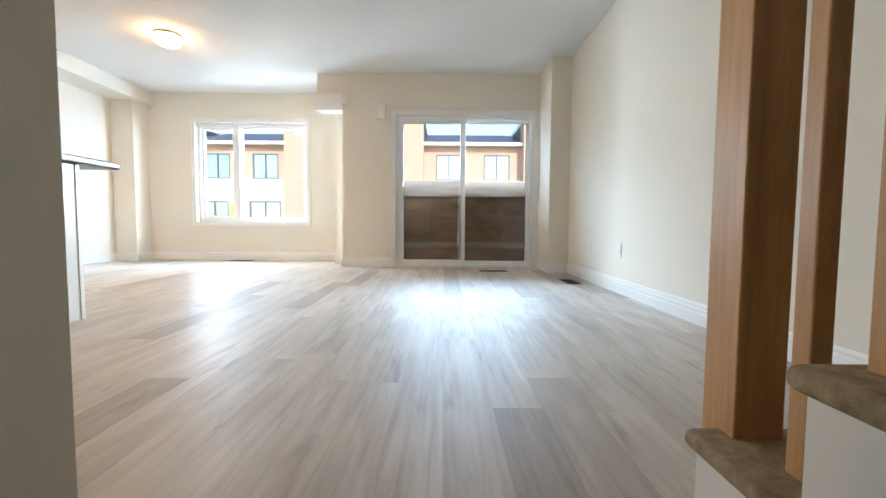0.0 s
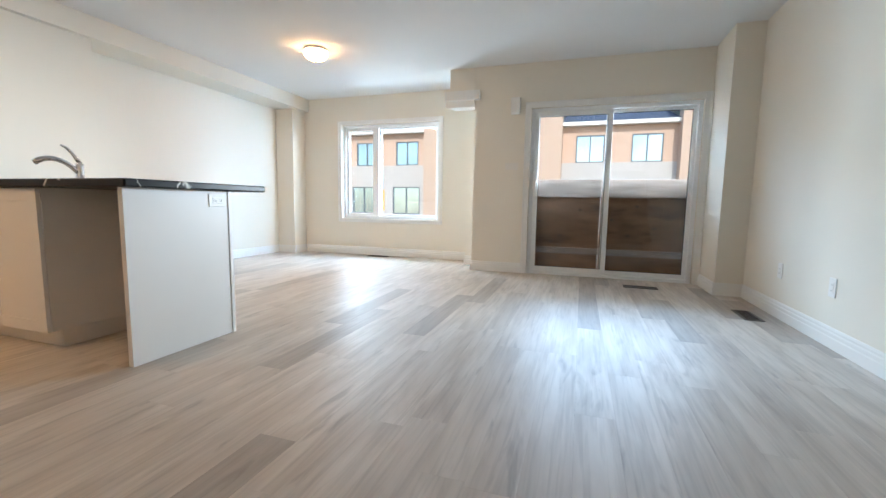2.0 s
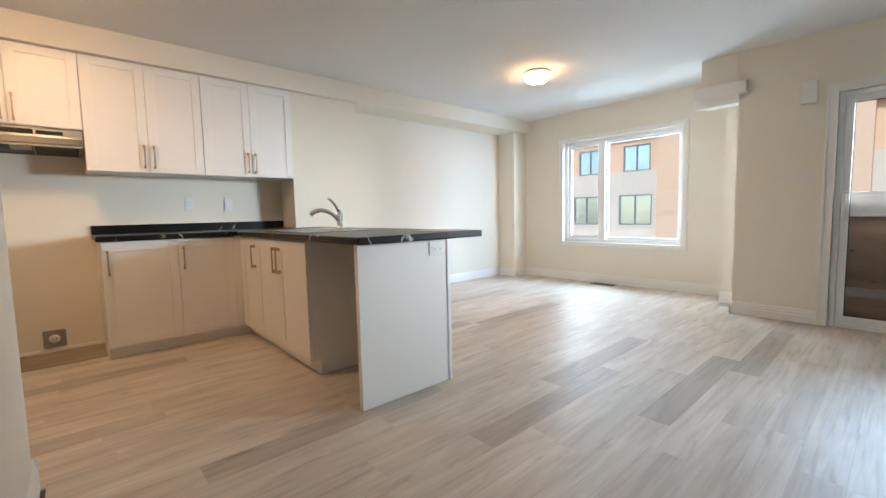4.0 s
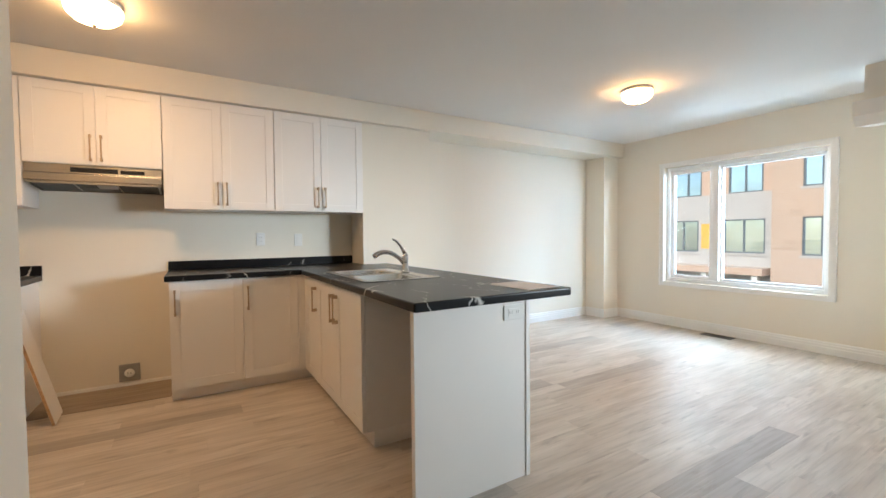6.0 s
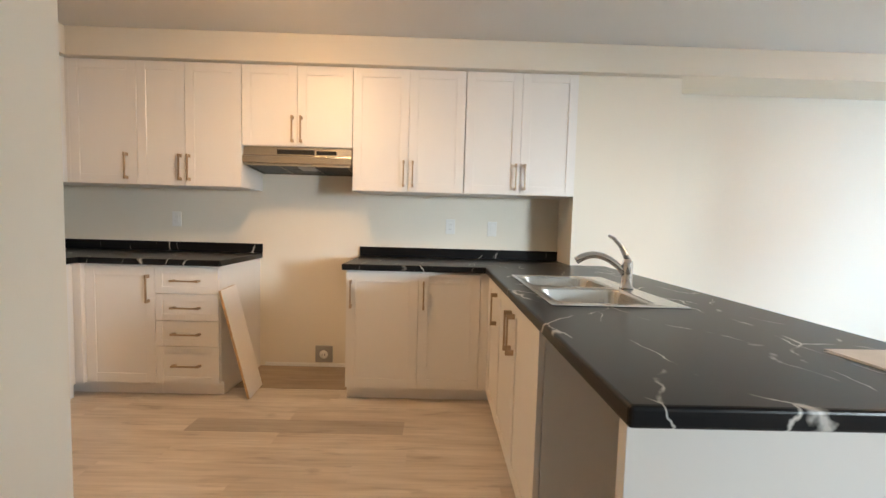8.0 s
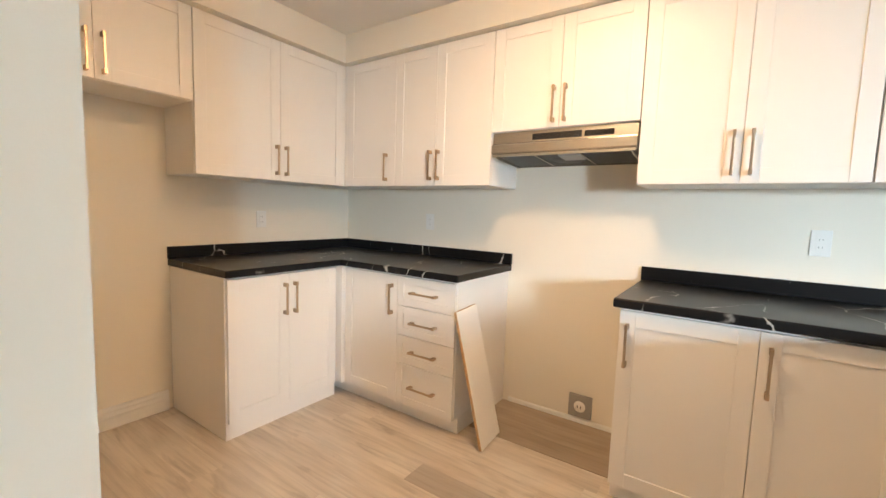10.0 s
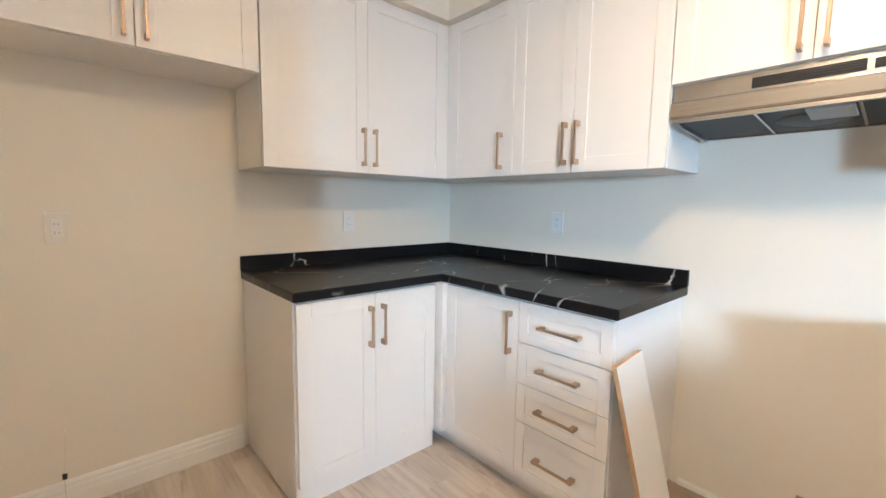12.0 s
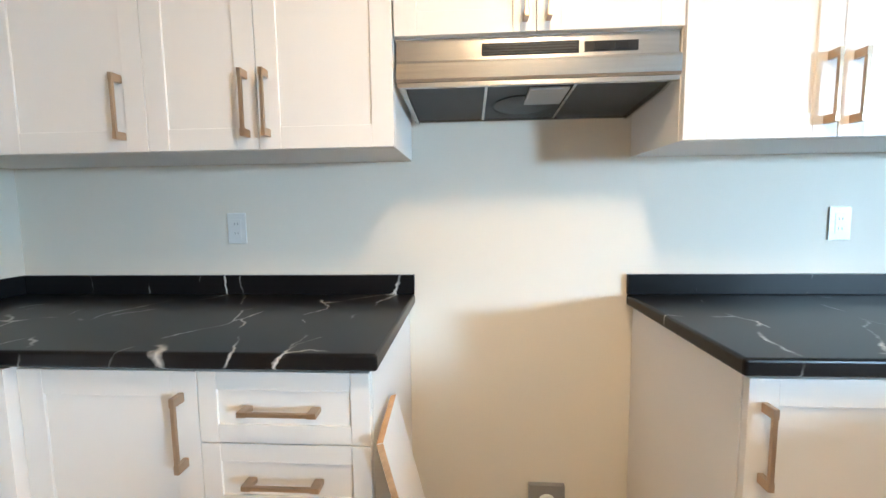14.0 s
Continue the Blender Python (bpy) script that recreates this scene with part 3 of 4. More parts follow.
# countertops
CT0, CT1 = 0.872, 0.912
ct = tagged(empty("countertop", 0.4, -1.2, CT0), "black marble-look laminate corner countertop with backsplash", "countertop", "countertops")
slab("top", (0.002, 0.655, 1.397), (SY + 0.002, -0.895, 0.0), lambda i, j: i == 0 or j == 0, CT0, CT1, (0, 1, 2), MARBLE, ct, 0.008, segs=3)
slab("backsplash", (0.002, 0.022, 1.397), (SY + 0.002, SY + 0.022, 0.0), lambda i, j: i == 0 or j == 0, CT1 + 0.0005, 0.985, (0, 1, 2), MARBLE, ct, 0.002)
ct = tagged(empty("countertop", 1.2, 2.0, CT0), "black marble-look laminate peninsula countertop with a sink cut-out", "countertop", "countertops")
SX0, SX1, SY0, SY1 = 1.035, 1.855, 1.79, 2.29
xs, ys = (0.002, 0.342, 0.655, SX0 + 0.02, SX1 - 0.02, 2.655), (0.77, 1.695, SY0 + 0.02, SY1 - 0.02, 2.338, 2.59)
slab("top", xs, ys, lambda i, j: (i < 2 or j > 0) and not (i == 3 and j == 2) and not (i == 0 and j == 4), CT0, CT1, (0, 1, 2), MARBLE, ct, 0.008, segs=3)
boxes("backsplash", [(0.002, 0.022, 0.77, 2.338, CT1 + 0.0005, 0.985)], MARBLE, ct, 0.002)

# sink
sk = tagged(empty("sink", 1.44, 2.03, CT1), "stainless steel double-bowl drop-in sink", "sink")
DIV = (SX0 + SX1) / 2
bowls = ((SX0 + 0.03, DIV - 0.015), (DIV + 0.015, SX1 - 0.03))
by0, by1 = SY0 + 0.03, SY1 - 0.09
slab("rim", (SX0, bowls[0][0], bowls[0][1], bowls[1][0], bowls[1][1], SX1), (SY0, by0, by1, SY1), lambda i, j: not (j == 1 and i in (1, 3)), CT1, CT1 + 0.007, (0, 1, 2), SINKST, sk, 0.003)
def rounded(x0, x1, y0, y1, z, rad, n=6):
    """Points of a rectangle with rounded corners."""
    out = []
    for cx, cy, a in ((x1 - rad, y1 - rad, 0), (x0 + rad, y1 - rad, 90), (x0 + rad, y0 + rad, 180), (x1 - rad, y0 + rad, 270)):
        for k in range(n + 1):
            t = radians(a + 90 * k / n)
            out.append((cx + rad * math.cos(t), cy + rad * math.sin(t), z))
    return out


for x0, x1 in bowls:
    bm = bmesh.new()
    rings = []
    for d, z, rad in ((-0.006, 0.0076, 0.004), (0.002, 0.0082, 0.055), (0.007, 0.006, 0.055), (0.010, -0.002, 0.055), (0.016, -0.13, 0.055), (0.024, -0.152, 0.055), (0.042, -0.164, 0.05), (0.07, -0.167, 0.04), (0.12, -0.168, 0.02)):
        rings.append([bm.verts.new(p) for p in rounded(x0 + d, x1 - d, by0 + d, by1 - d, CT1 + z, rad)])
    for a, b in zip(rings, rings[1:]):
        for k in range(len(a)):
            bm.faces.new([a[k], a[(k + 1) % len(a)], b[(k + 1) % len(a)], b[k]])
    bm.faces.new(rings[-1])
    place(new("bowl", finish(bm, "bowl", SINKST, 0, True)), None, sk)
    lathe("drain", [(0.0, 0.004), (0.03, 0.004), (0.045, 0.007), (0.05, 0.002)], CHROME, sk, Matrix.Translation(((x0 + x1) / 2, (by0 + by1) / 2, CT1 - 0.17)), 20)

# faucet
fc = tagged(empty("faucet", 1.44, SY1 - 0.045, CT1 + 0.007), "chrome single-lever pull-out kitchen faucet", "faucet")
fx, fy, fz = 1.44, SY1 - 0.045, CT1 + 0.008
lathe("base", [(0.0, 0), (0.031, 0), (0.031, 0.006), (0.024, 0.012), (0.023, 0.07), (0.025, 0.10), (0.023, 0.125), (0.012, 0.138), (0, 0.14)], CHROME, fc, Matrix.Translation((fx, fy, fz)), 24)
pts, rad = [], []
for k in range(15):
    s = k / 14
    pts.append((fx - 0.05 * s, fy - 0.015 - 0.205 * s, fz + 0.065 + 0.165 * s ** 0.75 - 0.115 * s ** 2.6))
    rad.append(0.014 + 0.004 * s if s < 0.8 else 0.0185)
tube("spout", pts, rad, CHROME, fc)
tube("lever", [(fx, fy, fz + 0.13), (fx - 0.005, fy - 0.012, fz + 0.155), (fx - 0.012, fy - 0.03, fz + 0.19), (fx - 0.02, fy - 0.06, fz + 0.225), (fx - 0.025, fy - 0.085, fz + 0.238)], [0.015, 0.012, 0.009, 0.008, 0.006], CHROME, fc)

# papers on the peninsula
pp = tagged(empty("paper_sheets", 2.46, 2.43, CT1), "stack of pale printed sheets lying on the countertop", "paper")
for k, (dx, dy, r) in enumerate(((0, 0, 4), (0.01, 0.012, -3), (-0.006, 0.004, 1))):
    boxes("sheet", [(-0.14, 0.14, -0.108, 0.108, 0, 0.0009)], PAPER, pp, m=pose(2.463 + dx, 2.435 + dy, CT1 + 0.0006 + 0.0012 * k, 0, 0, r))

# range hood
hd = tagged(empty("range_hood", 0.25, 0.385, 1.46), "stainless steel under-cabinet range hood with a dark underside", "range hood")
prism("body", [(0.003, 1.69), (0.338, 1.69), (0.341, 1.632), (0.356, 1.626), (0.359, 1.62), (0.359, 1.579), (0.354, 1.572), (0.003, 1.545)], 1, 0.006, 0.762, STEEL, hd, 0.002)
ang = -math.degrees(math.atan2(0.027, 0.351))
mu = pose(0.354, 0.384, 1.570, 0, ang, 0)
tagged(boxes("underside", [(-0.338, -0.02, -0.355, 0.355, -0.004, 0.0)], DARKMETAL, hd, m=mu), "dark recessed underside")
boxes("lip", [(-0.346, -0.338, -0.37, 0.37, -0.012, 0.0), (-0.012, 0.001, -0.374, 0.374, -0.012, 0.0)], STEEL, hd, m=mu)
for s0 in (-1, 1):
    prism("side_skirt", [(-0.345, 0.0), (0.0, 0.0), (0.0, -0.012), (-0.06, -0.020), (-0.33, -0.020), (-0.345, -0.010)], 1, s0 * 0.357 - 0.004, s0 * 0.357 + 0.004, STEEL, hd, m=mu)
each("filter_frame", [(-0.335, -0.013, -0.135, -0.127, -0.010, -0.0045), (-0.335, -0.013, 0.107, 0.115, -0.010, -0.0045)], STEEL, hd, m=mu)
tagged(boxes("light_cover", [(-0.17, -0.04, -0.01, 0.10, -0.014, -0.0045)], COVER, hd, 0.003, m=mu), "translucent grey light cover")
lathe("fan_grille", [(0.0, 0), (0.085, 0), (0.09, 0.003), (0.095, 0.0)], FILTER, hd, mu @ pose(-0.20, -0.01, -0.0075), 28)
tagged(boxes("vent_slot", [(0.334, 0.3425, 0.24, 0.50, 1.640, 1.672)], BLACK, hd), "black louvre")
each("louvre", [(0.3425, 0.3445, 0.243, 0.497, 1.643 + 0.0075 * q, 1.646 + 0.0075 * q) for q in range(4)], DARKMETAL, hd)
tagged(boxes("switch_panel", [(0.334, 0.3428, 0.515, 0.655, 1.642, 1.668)], BLACK, hd), "black switches")
each("switch", [(0.3428, 0.346, 0.54, 0.575, 1.647, 1.663), (0.3428, 0.346, 0.595, 0.63, 1.647, 1.663)], BLACK, hd, 0.001)

# loose board leaning on the drawer cabinet
lb = boxes("loose_board", [(-0.11, 0.11, 0.0, 0.017, 0.0, 0.735)], CAB, None, 0.0015, m=pose(0.535, 0.160, 0.008, 13.2, 2.0, 2.5))
tagged(lb, "loose white filler board with raw edges leaning against the drawers", "board")
tagged(boxes("raw_edge", [(-0.1095, 0.1095, 0.001, 0.016, 0.7352, 0.7358), (0.1102, 0.1108, 0.001, 0.016, 0.001, 0.734)], RAWWOOD, lb, m=W[lb]), "raw tan chipboard edge")


# ---- outlets, switches, registers ----
def outlet(name, label, side, x, y, z, w=0.072, h=0.116, material=PLASTIC, kind_of="duplex"):
    e = tagged(place(new(name), facing(side, x, y, z)), label, "outlet" if kind_of != "switch" else "switch")
    M = W[e]
    boxes("plate", [(-w / 2, w / 2, -0.006, -0.0004, -h / 2, h / 2)], material, e, 0.002, m=M)
    if kind_of == "decora":
        boxes("insert", [(-0.017, 0.017, -0.008, -0.0055, -0.034, 0.034)], PLASTIC, e, 0.001, m=M)
        each("slot", [(s * 0.006 - 0.001, s * 0.006 + 0.001, -0.0088, -0.0075, z0, z0 + 0.008) for s in (-1, 1) for z0 in (-0.022, 0.012)], SLOT, e, m=M)
    elif kind_of == "switch":
        n = max(1, round(w / 0.05))
        each("rocker", [(-w / 2 + (k + 0.5) * w / n - 0.016, -w / 2 + (k + 0.5) * w / n + 0.016, -0.009, -0.0055, -0.033, 0.033) for k in range(n)], material, e, 0.0015, m=M)
    elif kind_of == "wide":
        boxes("insert", [(-0.034, 0.034, -0.008, -0.0055, -0.017, 0.017)], material, e, 0.001, m=M)
        each("slot", [(c0 + d - 0.001, c0 + d + 0.001, -0.0088, -0.0075, -0.006, 0.006) for c0 in (-0.02, 0.02) for d in (-0.006, 0.006)], SLOT, e, m=M)
    return e


OL, SL = "white duplex wall outlet plate", "white wall switch plate"
outlet("wall_outlet", OL, "+x", 0, -0.673, 1.162, kind_of="decora")
outlet("wall_outlet", OL, "+x", 0, 1.481, 1.16, kind_of="decora")
outlet("wall_switch", SL, "+x", 0, 1.813, 1.15, kind_of="switch")
outlet("wall_outlet", OL, "+y", 0.80, SY, 1.146, kind_of="decora")
outlet("wall_outlet", OL, "+y", 2.046, SY, 1.14, material=IVORY, kind_of="decora")
outlet("wall_outlet", OL, "-x", EX, 3.392, 0.355, kind_of="decora")
outlet("wall_outlet", OL, "-x", EX, 4.085, 0.355, kind_of="decora")
outlet("wall_outlet", OL, "-x", EX, 2.193, 0.36, kind_of="decora")
outlet("peninsula_outlet", "white outlet on the peninsula end panel", "+x", 2.606, 2.245, 0.815, w=0.116, h=0.072, kind_of="wide")
outlet("wall_switch", "cream three-gang switch plate beside the patio door", "-y", 3.822, DY, 1.272, w=0.15, h=0.085, material=IVORY, kind_of="switch")
so = tagged(empty("stove_outlet", 0.0, 0.492, 0.108), "grey stove receptacle box near the floor", "outlet")
boxes("plate", [(0.0005, 0.022, 0.425, 0.560, 0.042, 0.176)], GREYMETAL, so, 0.003)
lathe("receptacle", [(0.0, 0.008), (0.03, 0.008), (0.034, 0.0)], PLASTIC, so, facing("+x", 0.022, 0.492, 0.108) @ pose(0, 0, 0, 90), 24)
each("slot", [(0.03, 0.0315, 0.48, 0.484, 0.10, 0.118), (0.03, 0.0315, 0.50, 0.504, 0.10, 0.118)], BLACK, so)
ch = tagged(empty("door_chime", 3.853, DY, 1.87), "white door chime box on the wall", "chime")
boxes("cover", [(3.80, 3.906, DY - 0.055, DY - 0.0005, 1.868, 2.055)], PLASTIC, ch, 0.006)
dv = tagged(empty("vent_box", 3.2, 5.5, 1.96), "white sheet-metal vent box under the bulkhead", "vent")
prism("cover", [(5.285, 2.168), (5.349, 2.164), (5.80, 2.164), (5.80, 2.05), (5.36, 1.99), (5.30, 2.06)], 0, 2.99, 3.354, TRIM, dv, 0.003)
boxes("flange", [(3.354, 3.42, 5.285, 5.349, 2.06, 2.168)], TRIM, dv, 0.003)
pi = tagged(empty("water_line", 2.083, SY + 0.02, 0.12), "thin grey capped water line at the fridge wall", "pipe")
tube("pipe", [(2.083, SY + 0.025, 0.0), (2.083, SY + 0.025, 0.14), (2.075, SY + 0.022, 0.24), (2.072, SY + 0.016, 0.34)], [0.0025] * 4, IVORY, pi, 8)
lathe("cap", [(0, 0), (0.008, 0), (0.008, 0.02), (0, 0.022)], BLACK, pi, Matrix.Translation((2.083, SY + 0.025, 0.14)), 12)


def register(x, y, r):
    e = tagged(place(new("floor_register"), pose(x, y, 0.0, 0, 0, r)), "dark brown slotted metal floor register", "register", "floor registers")
    boxes("frame", [(-0.16, 0.16, -0.062, -0.045, 0.0005, 0.006), (-0.16, 0.16, 0.045, 0.062, 0.0005, 0.006), (-0.16, -0.14, -0.045, 0.045, 0.0005, 0.006), (0.14, 0.16, -0.045, 0.045, 0.0005, 0.006)], REG, e, 0.001, m=W[e])
    each("slat", [(-0.14 + k * 0.02, -0.133 + k * 0.02, -0.045, 0.045, 0.0005, 0.004) for k in range(1, 14)], REG, e, m=W[e])
    boxes("well", [(-0.14, 0.14, -0.045, 0.045, 0.0004, 0.001)], BLACK, e, m=W[e])


register(1.70, 6.05, 0)
register(5.24, 4.93, 0)
register(5.88, 4.03, 90)


# ---- ceiling lamps ----
def flush_lamp(x, y):
    e = tagged(empty("ceiling_lamp", x, y, CZ), "lit frosted glass dome ceiling lamp", "lamp", "ceiling lamps")
    lathe("pan", [(0.0, 0), (0.115, 0), (0.127, -0.010), (0.128, -0.029), (0.0, -0.029)], TRIM, e, W[e], 32)
    lathe("glass_dome", [(0.124, -0.030), (0.126, -0.044), (0.125, -0.054), (0.117, -0.076), (0.091, -0.100), (0.052, -0.115), (0.0, -0.120)], LAMPGLOW, e, W[e], 36)
    lathe("finial", [(0.0, -0.119), (0.010, -0.120), (0.011, -0.130), (0.004, -0.138), (0.0, -0.140)], STEEL, e, W[e], 16)


    # Added disk below the dome, pushes more of the lamp's light downward.
    d = bpy.data.lights.new("down_fill", "AREA")
    d.shape, d.size, d.energy, d.color = "DISK", 0.24, 4.6, (1.0, 0.66, 0.38)
    o = new("down_fill", d)
    o.matrix_basis = look((x, y, CZ - 0.142), (x, y + 0.0001, 0))


flush_lamp(1.86, 4.30)
flush_lamp(1.24, 0.53)

# ---- stairs ----
R, RUN, X0 = 0.19, 0.21, 5.085
sf = struct(empty("stairs_up", 5.6, 0.7, 0), "carpeted stair flight going up with an oak railing")
for k in range(9):
    z, y = R * (k + 1), 0.755 - RUN * k
    bm = bmesh.new()
    add_box(bm, (X0, EX - 0.002, y - RUN - 0.02, y, z - 0.035, z))
    bmesh.ops.bevel(bm, geom=bm.edges[:], offset=0.0165, segments=4, profile=0.5, affect="EDGES")
    place(new("tread", finish(bm, "tread", CARPET, 0, True)), None, sf)
    boxes("riser", [(X0 + 0.03, EX - 0.002, y - RUN - 0.002, y - 0.03, z - R, z - 0.034)], CARPET, sf)
    boxes("stringer", [(X0 + 0.012, X0 + 0.0295, y - RUN - 0.002, y - 0.03, -0.2 if k else 0.0, z - 0.034)], TRIM, sf)
struct(boxes("wall_under_stairs", [(5.10, 5.2, -1.6, 0.44, -2.3, -0.22)], WALL), "cream painted wall beside the lower stairs")
sd = struct(empty("stairs_down", 4.67, 0.3, -0.19), "carpeted stair flight going down")
for k in range(1, 9):
    y1 = 0.462 - 0.25 * (k - 1)
    boxes("tread", [(BX1 + 0.001, 5.099, y1 - 0.275, y1, -R * k - 0.04, -R * k)], CARPET, sd, 0.012)
    boxes("riser", [(BX1 + 0.001, 5.099, y1 - 0.25, y1 - 0.235, -R * (k + 1), -R * k - 0.041)], CARPET, sd)
boxes("landing_nosing", [(BX1 + 0.001, X0, 0.455, 0.50, -0.03, 0.004)], OAK, sd, 0.006)


def baluster(name, x0, y0, w, z0, z1):
    return boxes(name, [(x0, x0 + w, y0, y0 + w, z0, z1)], OAK, rail, 0.003)


rail = tagged(empty("stair_railing", 5.19, 0.75, 0), "oak stair railing with square newel and balusters", "railing")
baluster("newel", 5.145, 0.705, 0.086, 0.0, 1.22)
prism("newel_cap", [(5.135, 1.2205), (5.241, 1.2205), (5.241, 1.24), (5.20, 1.265), (5.176, 1.265), (5.135, 1.24)], 1, 0.695, 0.801, OAK, rail, 0.003)
yb = 0.579
while yb > -1.0:
    zt = R * (math.floor((0.755 - yb - 0.045) / RUN) + 1)
    baluster("baluster", 5.155, yb, 0.032, zt + 0.001, 1.02 + (0.72 - yb) * R / RUN)
    yb -= 0.107
prism("handrail", [(0.704, 1.03), (0.704, 1.09), (-1.05, 1.09 + 1.754 * R / RUN), (-1.05, 1.03 + 1.754 * R / RUN)], 0, 5.15, 5.208, OAK, rail, 0.008)

# ---- outside: balcony, street, houses ----
struct(boxes("balcony_floor", [(3.6, 6.2, DY + 0.16, 5.78, -0.25, 0.0)], DECK), "grey-brown deck ledge outside the patio door")
bp = tagged(empty("balcony_guard", 4.9, 5.6, 0.0), "unfinished plywood and lumber guard outside the patio door", "guard")
GY = 5.58
for kx, kz in ((4.15, 0.63), (4.40, 0.46), (4.62, 0.77), (4.98, 0.66), (5.24, 0.82), (5.43, 0.57), (5.16, 0.48), (4.29, 0.38)):
    lathe("knot", [(0.0, 0.0008), (0.009, 0.0008), (0.013, 0.0)], SUB, bp, facing("-y", kx, GY - 0.0005, kz) @ pose(0, 0, 0, 90) @ Matrix.Diagonal((1.5, 1, 1, 1)), 12)
each("plywood_sheet", [(3.62, 4.84, GY, GY + 0.02, 0.0, 0.95), (4.845, 6.18, GY, GY + 0.02, 0.0, 0.95)], PLY, bp, 0.002)
each("header_board", [(3.62, 6.18, GY - 0.038, GY - 0.001, 0.917, 1.126)], LUMBER, bp, 0.004)
boxes("bottom_rail", [(3.62, 6.18, GY - 0.03, GY - 0.001, 0.24, 0.315)], LUMBER, bp, 0.004)
boxes("batten", [(4.99, 5.09, GY - 0.006, GY - 0.001, 0.317, 0.915)], PLY, bp, 0.002)
GZ = -3.0
struct(boxes("ground", [(-400, 400, 6.6, 900, GZ - 0.5, GZ)], ASPHALT), "asphalt street between the houses")
HY = 26.0


def house_window(parent, x0, x1, z0, z1, y, bars=1):
    w = empty("window", (x0 + x1) / 2, y, z0)
    place(w, W[w], parent)
    boxes("frame", ring(x0, x1, y - 0.06, y + 0.05, z0, z1, 0.07) + [(x0 + (x1 - x0) * (k + 1) / (bars + 1) - 0.035, x0 + (x1 - x0) * (k + 1) / (bars + 1) + 0.035, y - 0.05, y + 0.05, z0 + 0.07, z1 - 0.07) for k in range(bars)], HFRAME, w)
    boxes("pane", [(x0 + 0.07, x1 - 0.07, y + 0.01, y + 0.03, z0 + 0.07, z1 - 0.07)], HGLASS, w)
    boxes("sill", [(x0 - 0.08, x1 + 0.08, y - 0.12, y + 0.0, z0 - 0.12, z0 - 0.002)], PANEL, w)


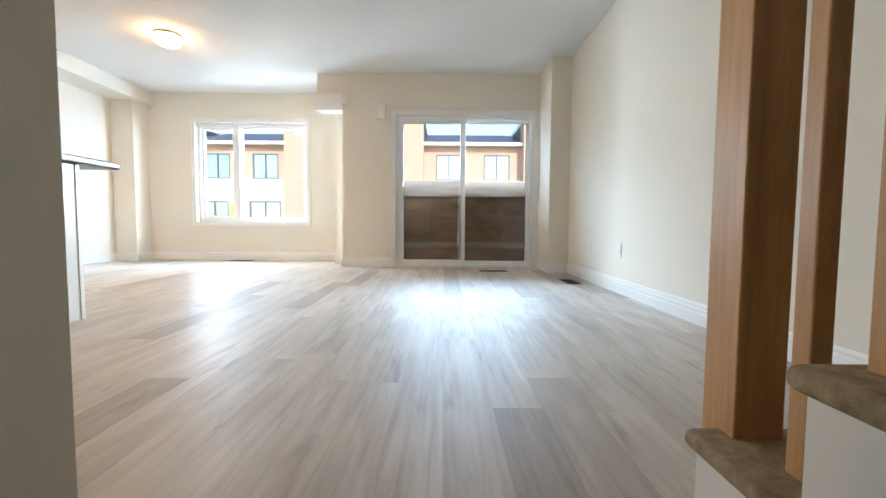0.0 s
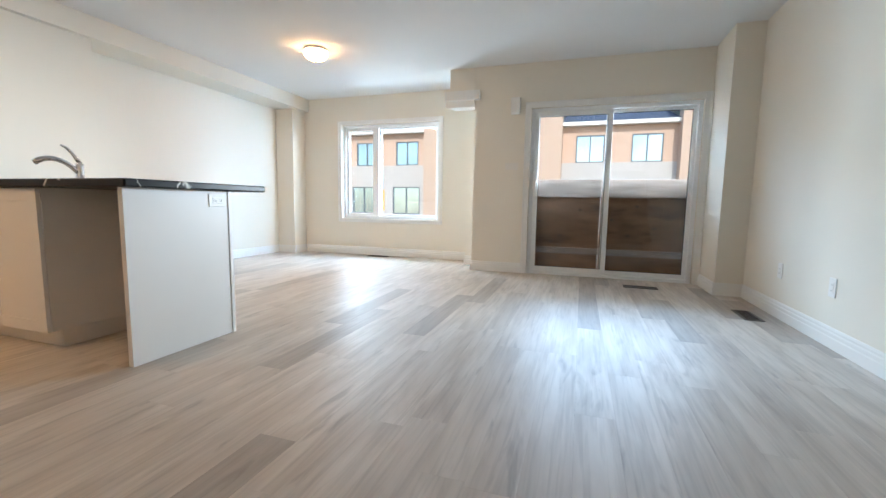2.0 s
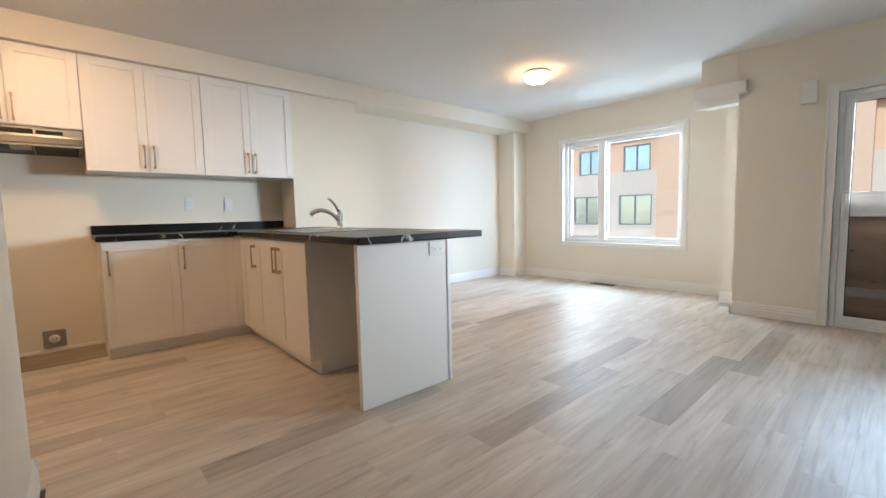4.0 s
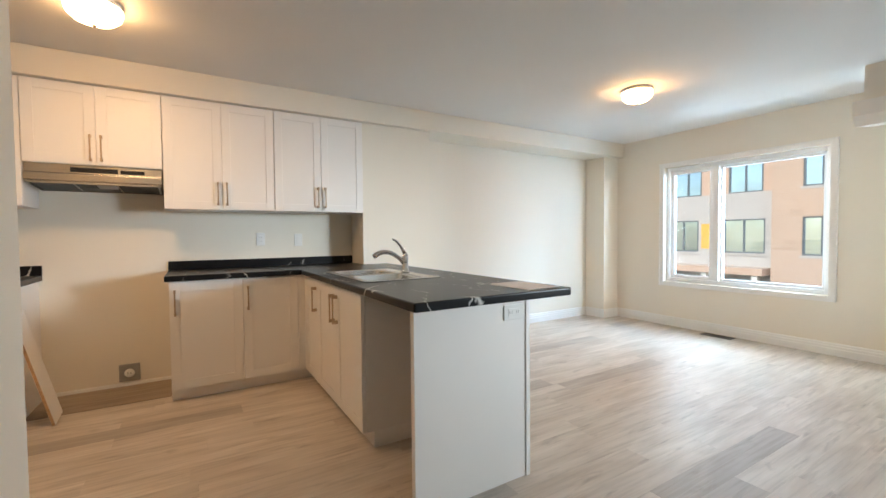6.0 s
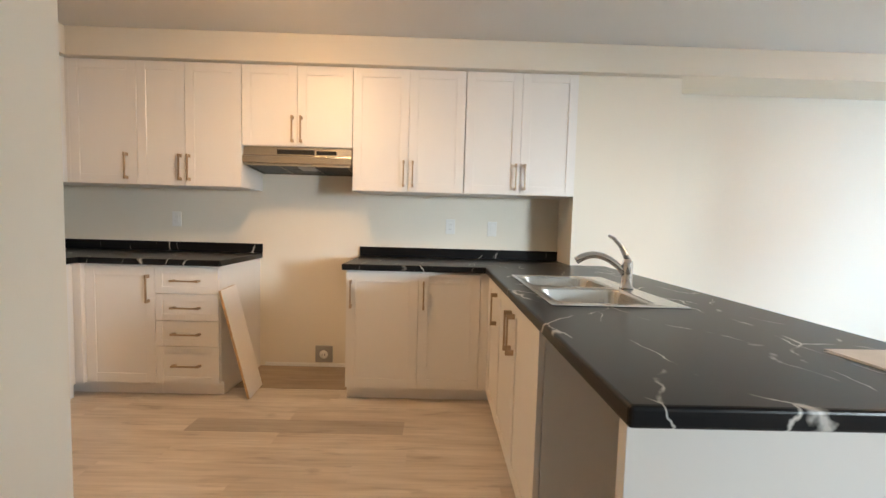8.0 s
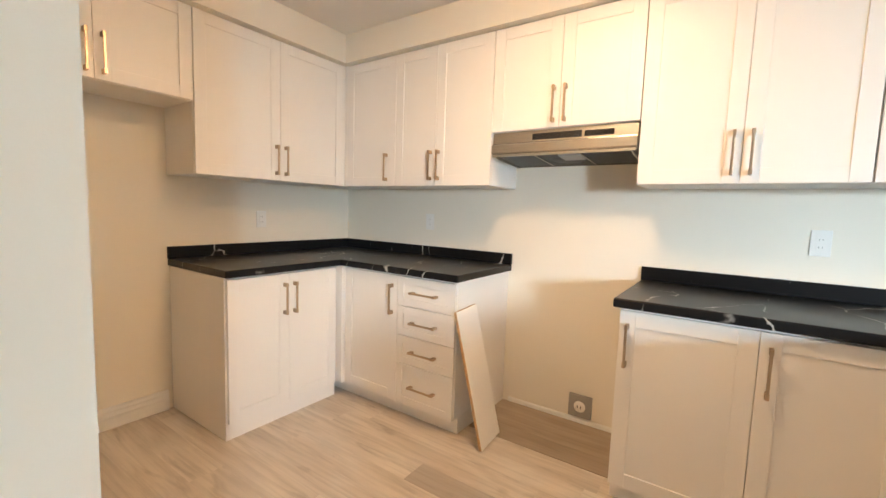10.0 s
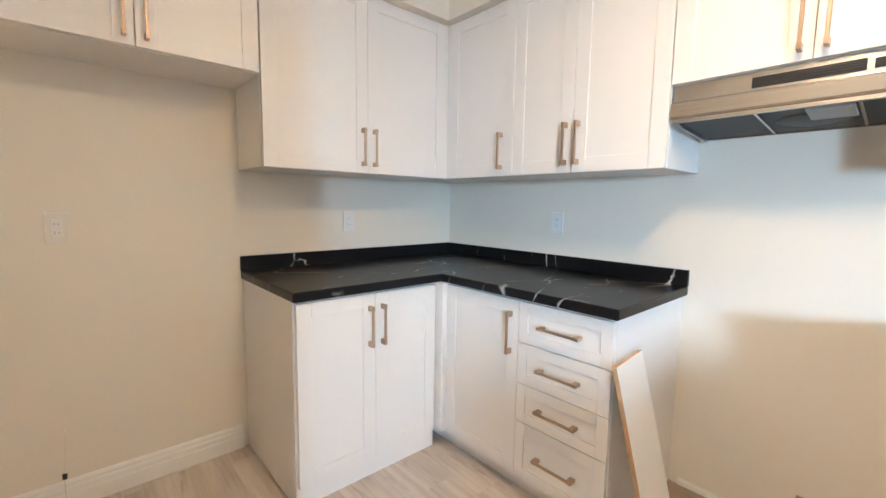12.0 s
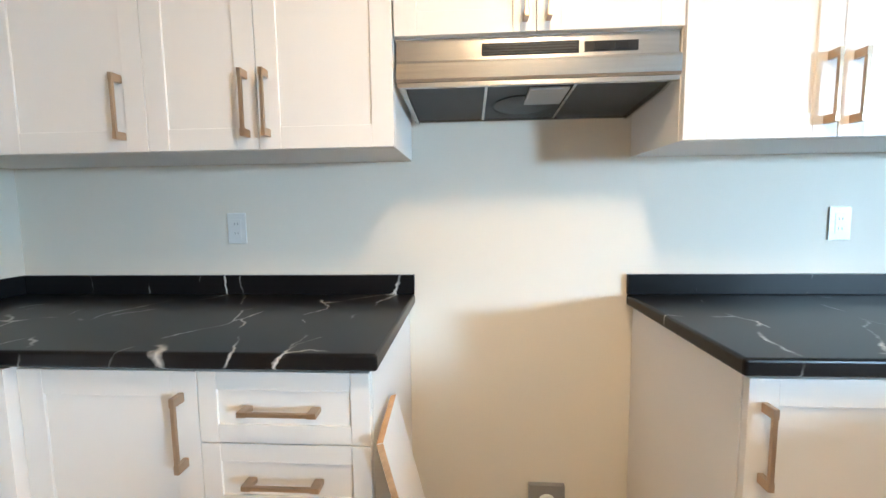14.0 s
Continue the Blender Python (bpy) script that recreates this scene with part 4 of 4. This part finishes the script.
def house(x):
    """A unit of the terrace across the street: recessed brick bay with grey cladding, beside a proud pale brick pier."""
    h = tagged(empty("house", x + 7, HY, GZ), "three-storey brick townhouse with grey cladding and dark roof", "house", "houses across the street")
    a, b, e = x, x + 6.0, x + 14.35
    top = 5.35
    wins = [(a + 0.75, a + 2.3, 3.3, 4.85), (a + 3.7, a + 5.3, 3.3, 4.85), (a + 0.45, a + 2.2, 0.1, 1.9), (a + 3.5, a + 5.45, 0.1, 1.9)]
    slab("brick_wall", (a, a + 0.75, a + 2.3, a + 3.7, a + 5.3, b), (3.3, 4.85, top), lambda i, j: not (j == 0 and i in (1, 3)), HY, HY + 0.3, (0, 2, 1), BRICKO, h)
    slab("clad_wall", (a, a + 0.45, a + 2.2, a + 3.5, a + 5.45, b), (GZ, 0.1, 1.9, 3.299), lambda i, j: not (j == 1 and i in (1, 3)), HY - 0.1, HY + 0.2, (0, 2, 1), PANEL, h)
    slab("pier_wall", (b, b + 1.2, b + 2.6, b + 5.6, b + 7.0, e), (GZ, 0.1, 1.9, 3.3, 4.85, 6.6), lambda i, j: not (j in (1, 3) and i in (1, 3)), HY - 0.9, HY + 0.2, (0, 2, 1), BRICKP, h)
    for w in wins:
        house_window(h, *w, HY + (0.05 if w[2] > 3 else -0.04))
    for w in ((b + 1.2, b + 2.6), (b + 5.6, b + 7.0)):
        house_window(h, *w, 3.3, 4.85, HY - 0.8)
        house_window(h, *w, 0.1, 1.9, HY - 0.8)
    boxes("eave", [(a, b, HY - 0.45, HY + 0.3, top, top + 0.2)], TRIM, h)
    prism("roof", [(HY - 0.45, top + 0.201), (HY + 4.0, top + 1.55), (HY + 8.0, top + 0.201)], 0, a, b, ROOF, h)
    boxes("pier_cap", [(b - 0.1, e + 0.1, HY - 1.0, HY + 6, 6.601, 6.85)], TRIM, h)
    boxes("back", [(a, e, HY + 0.31, HY + 7.5, GZ, top - 0.02)], PANEL, h)
    tagged(boxes("ledge", [(a + 0.2, b - 0.2, HY - 1.3, HY - 0.101, -0.95, -0.6)], BRICKO, h), "red-brown balcony ledge")
    each("ledge_post", [(a + 0.5 + k * 2.4, a + 0.75 + k * 2.4, HY - 1.2, HY - 0.9, GZ, -0.951) for k in range(3)], TRIM, h)
    # The windows' yellow reflection, put in as a coloured panel.
    tagged(boxes("sheet", [(a + 2.35, a + 2.9, HY - 0.12, HY - 0.101, 0.3, 1.7)], HYEL, h), "yellow panel put in for a window reflection")


for x in (-25.3, -10.95, 3.4, 17.75):
    house(x)

# darker offcut boards laid in the stove gap
gap = struct(empty("floor_strip", 0.22, 0.4, 0), "dark brown vinyl offcut boards in the stove gap")
each("plank", [(0.0135 + k * 0.147, 0.159 + k * 0.147, -0.015, 0.788, 0.0008, 0.004) for k in range(3)], FLOORDARK, gap, 0.0005)

# ---- floor planks, last ----
PW, PL = 0.15, 1.22
plank_meshes = {}


def plank(x0, x1, y0, y1):
    w, h = round(x1 - x0, 4), round(y1 - y0, 4)
    if (w, h) not in plank_meshes:
        bm = bmesh.new()
        add_box(bm, (0.0001, w - 0.0001, 0.0001, h - 0.0001, -0.006, 0.0))
        plank_meshes[w, h] = finish(bm, "plank", FLOOR, 0.0003, segs=1)
    place(new("plank", plank_meshes[w, h]), Matrix.Translation((x0, y0, 0)), floor)


rng = random.Random(7)
x = 0.0
while x < EX - 0.01:
    x1 = min(x + PW, EX)
    spans = [(x, x1)]
    if x < BX0 < x1:
        spans = [(x, BX0), (BX0, x1)]
    start = SY - rng.choice((0.1, 0.35, 0.6, 0.85, 1.1)) - rng.random() * 0.1
    for a, b in spans:
        lo = SY if a < BX0 - 0.001 else BY + 0.028
        y = start
        while y < NY:
            y0, y1 = max(y, lo), min(y + PL, NY)
            if y1 - y0 > 0.02:
                plank(a, b, y0, y1)
            y += PL
    x = x1
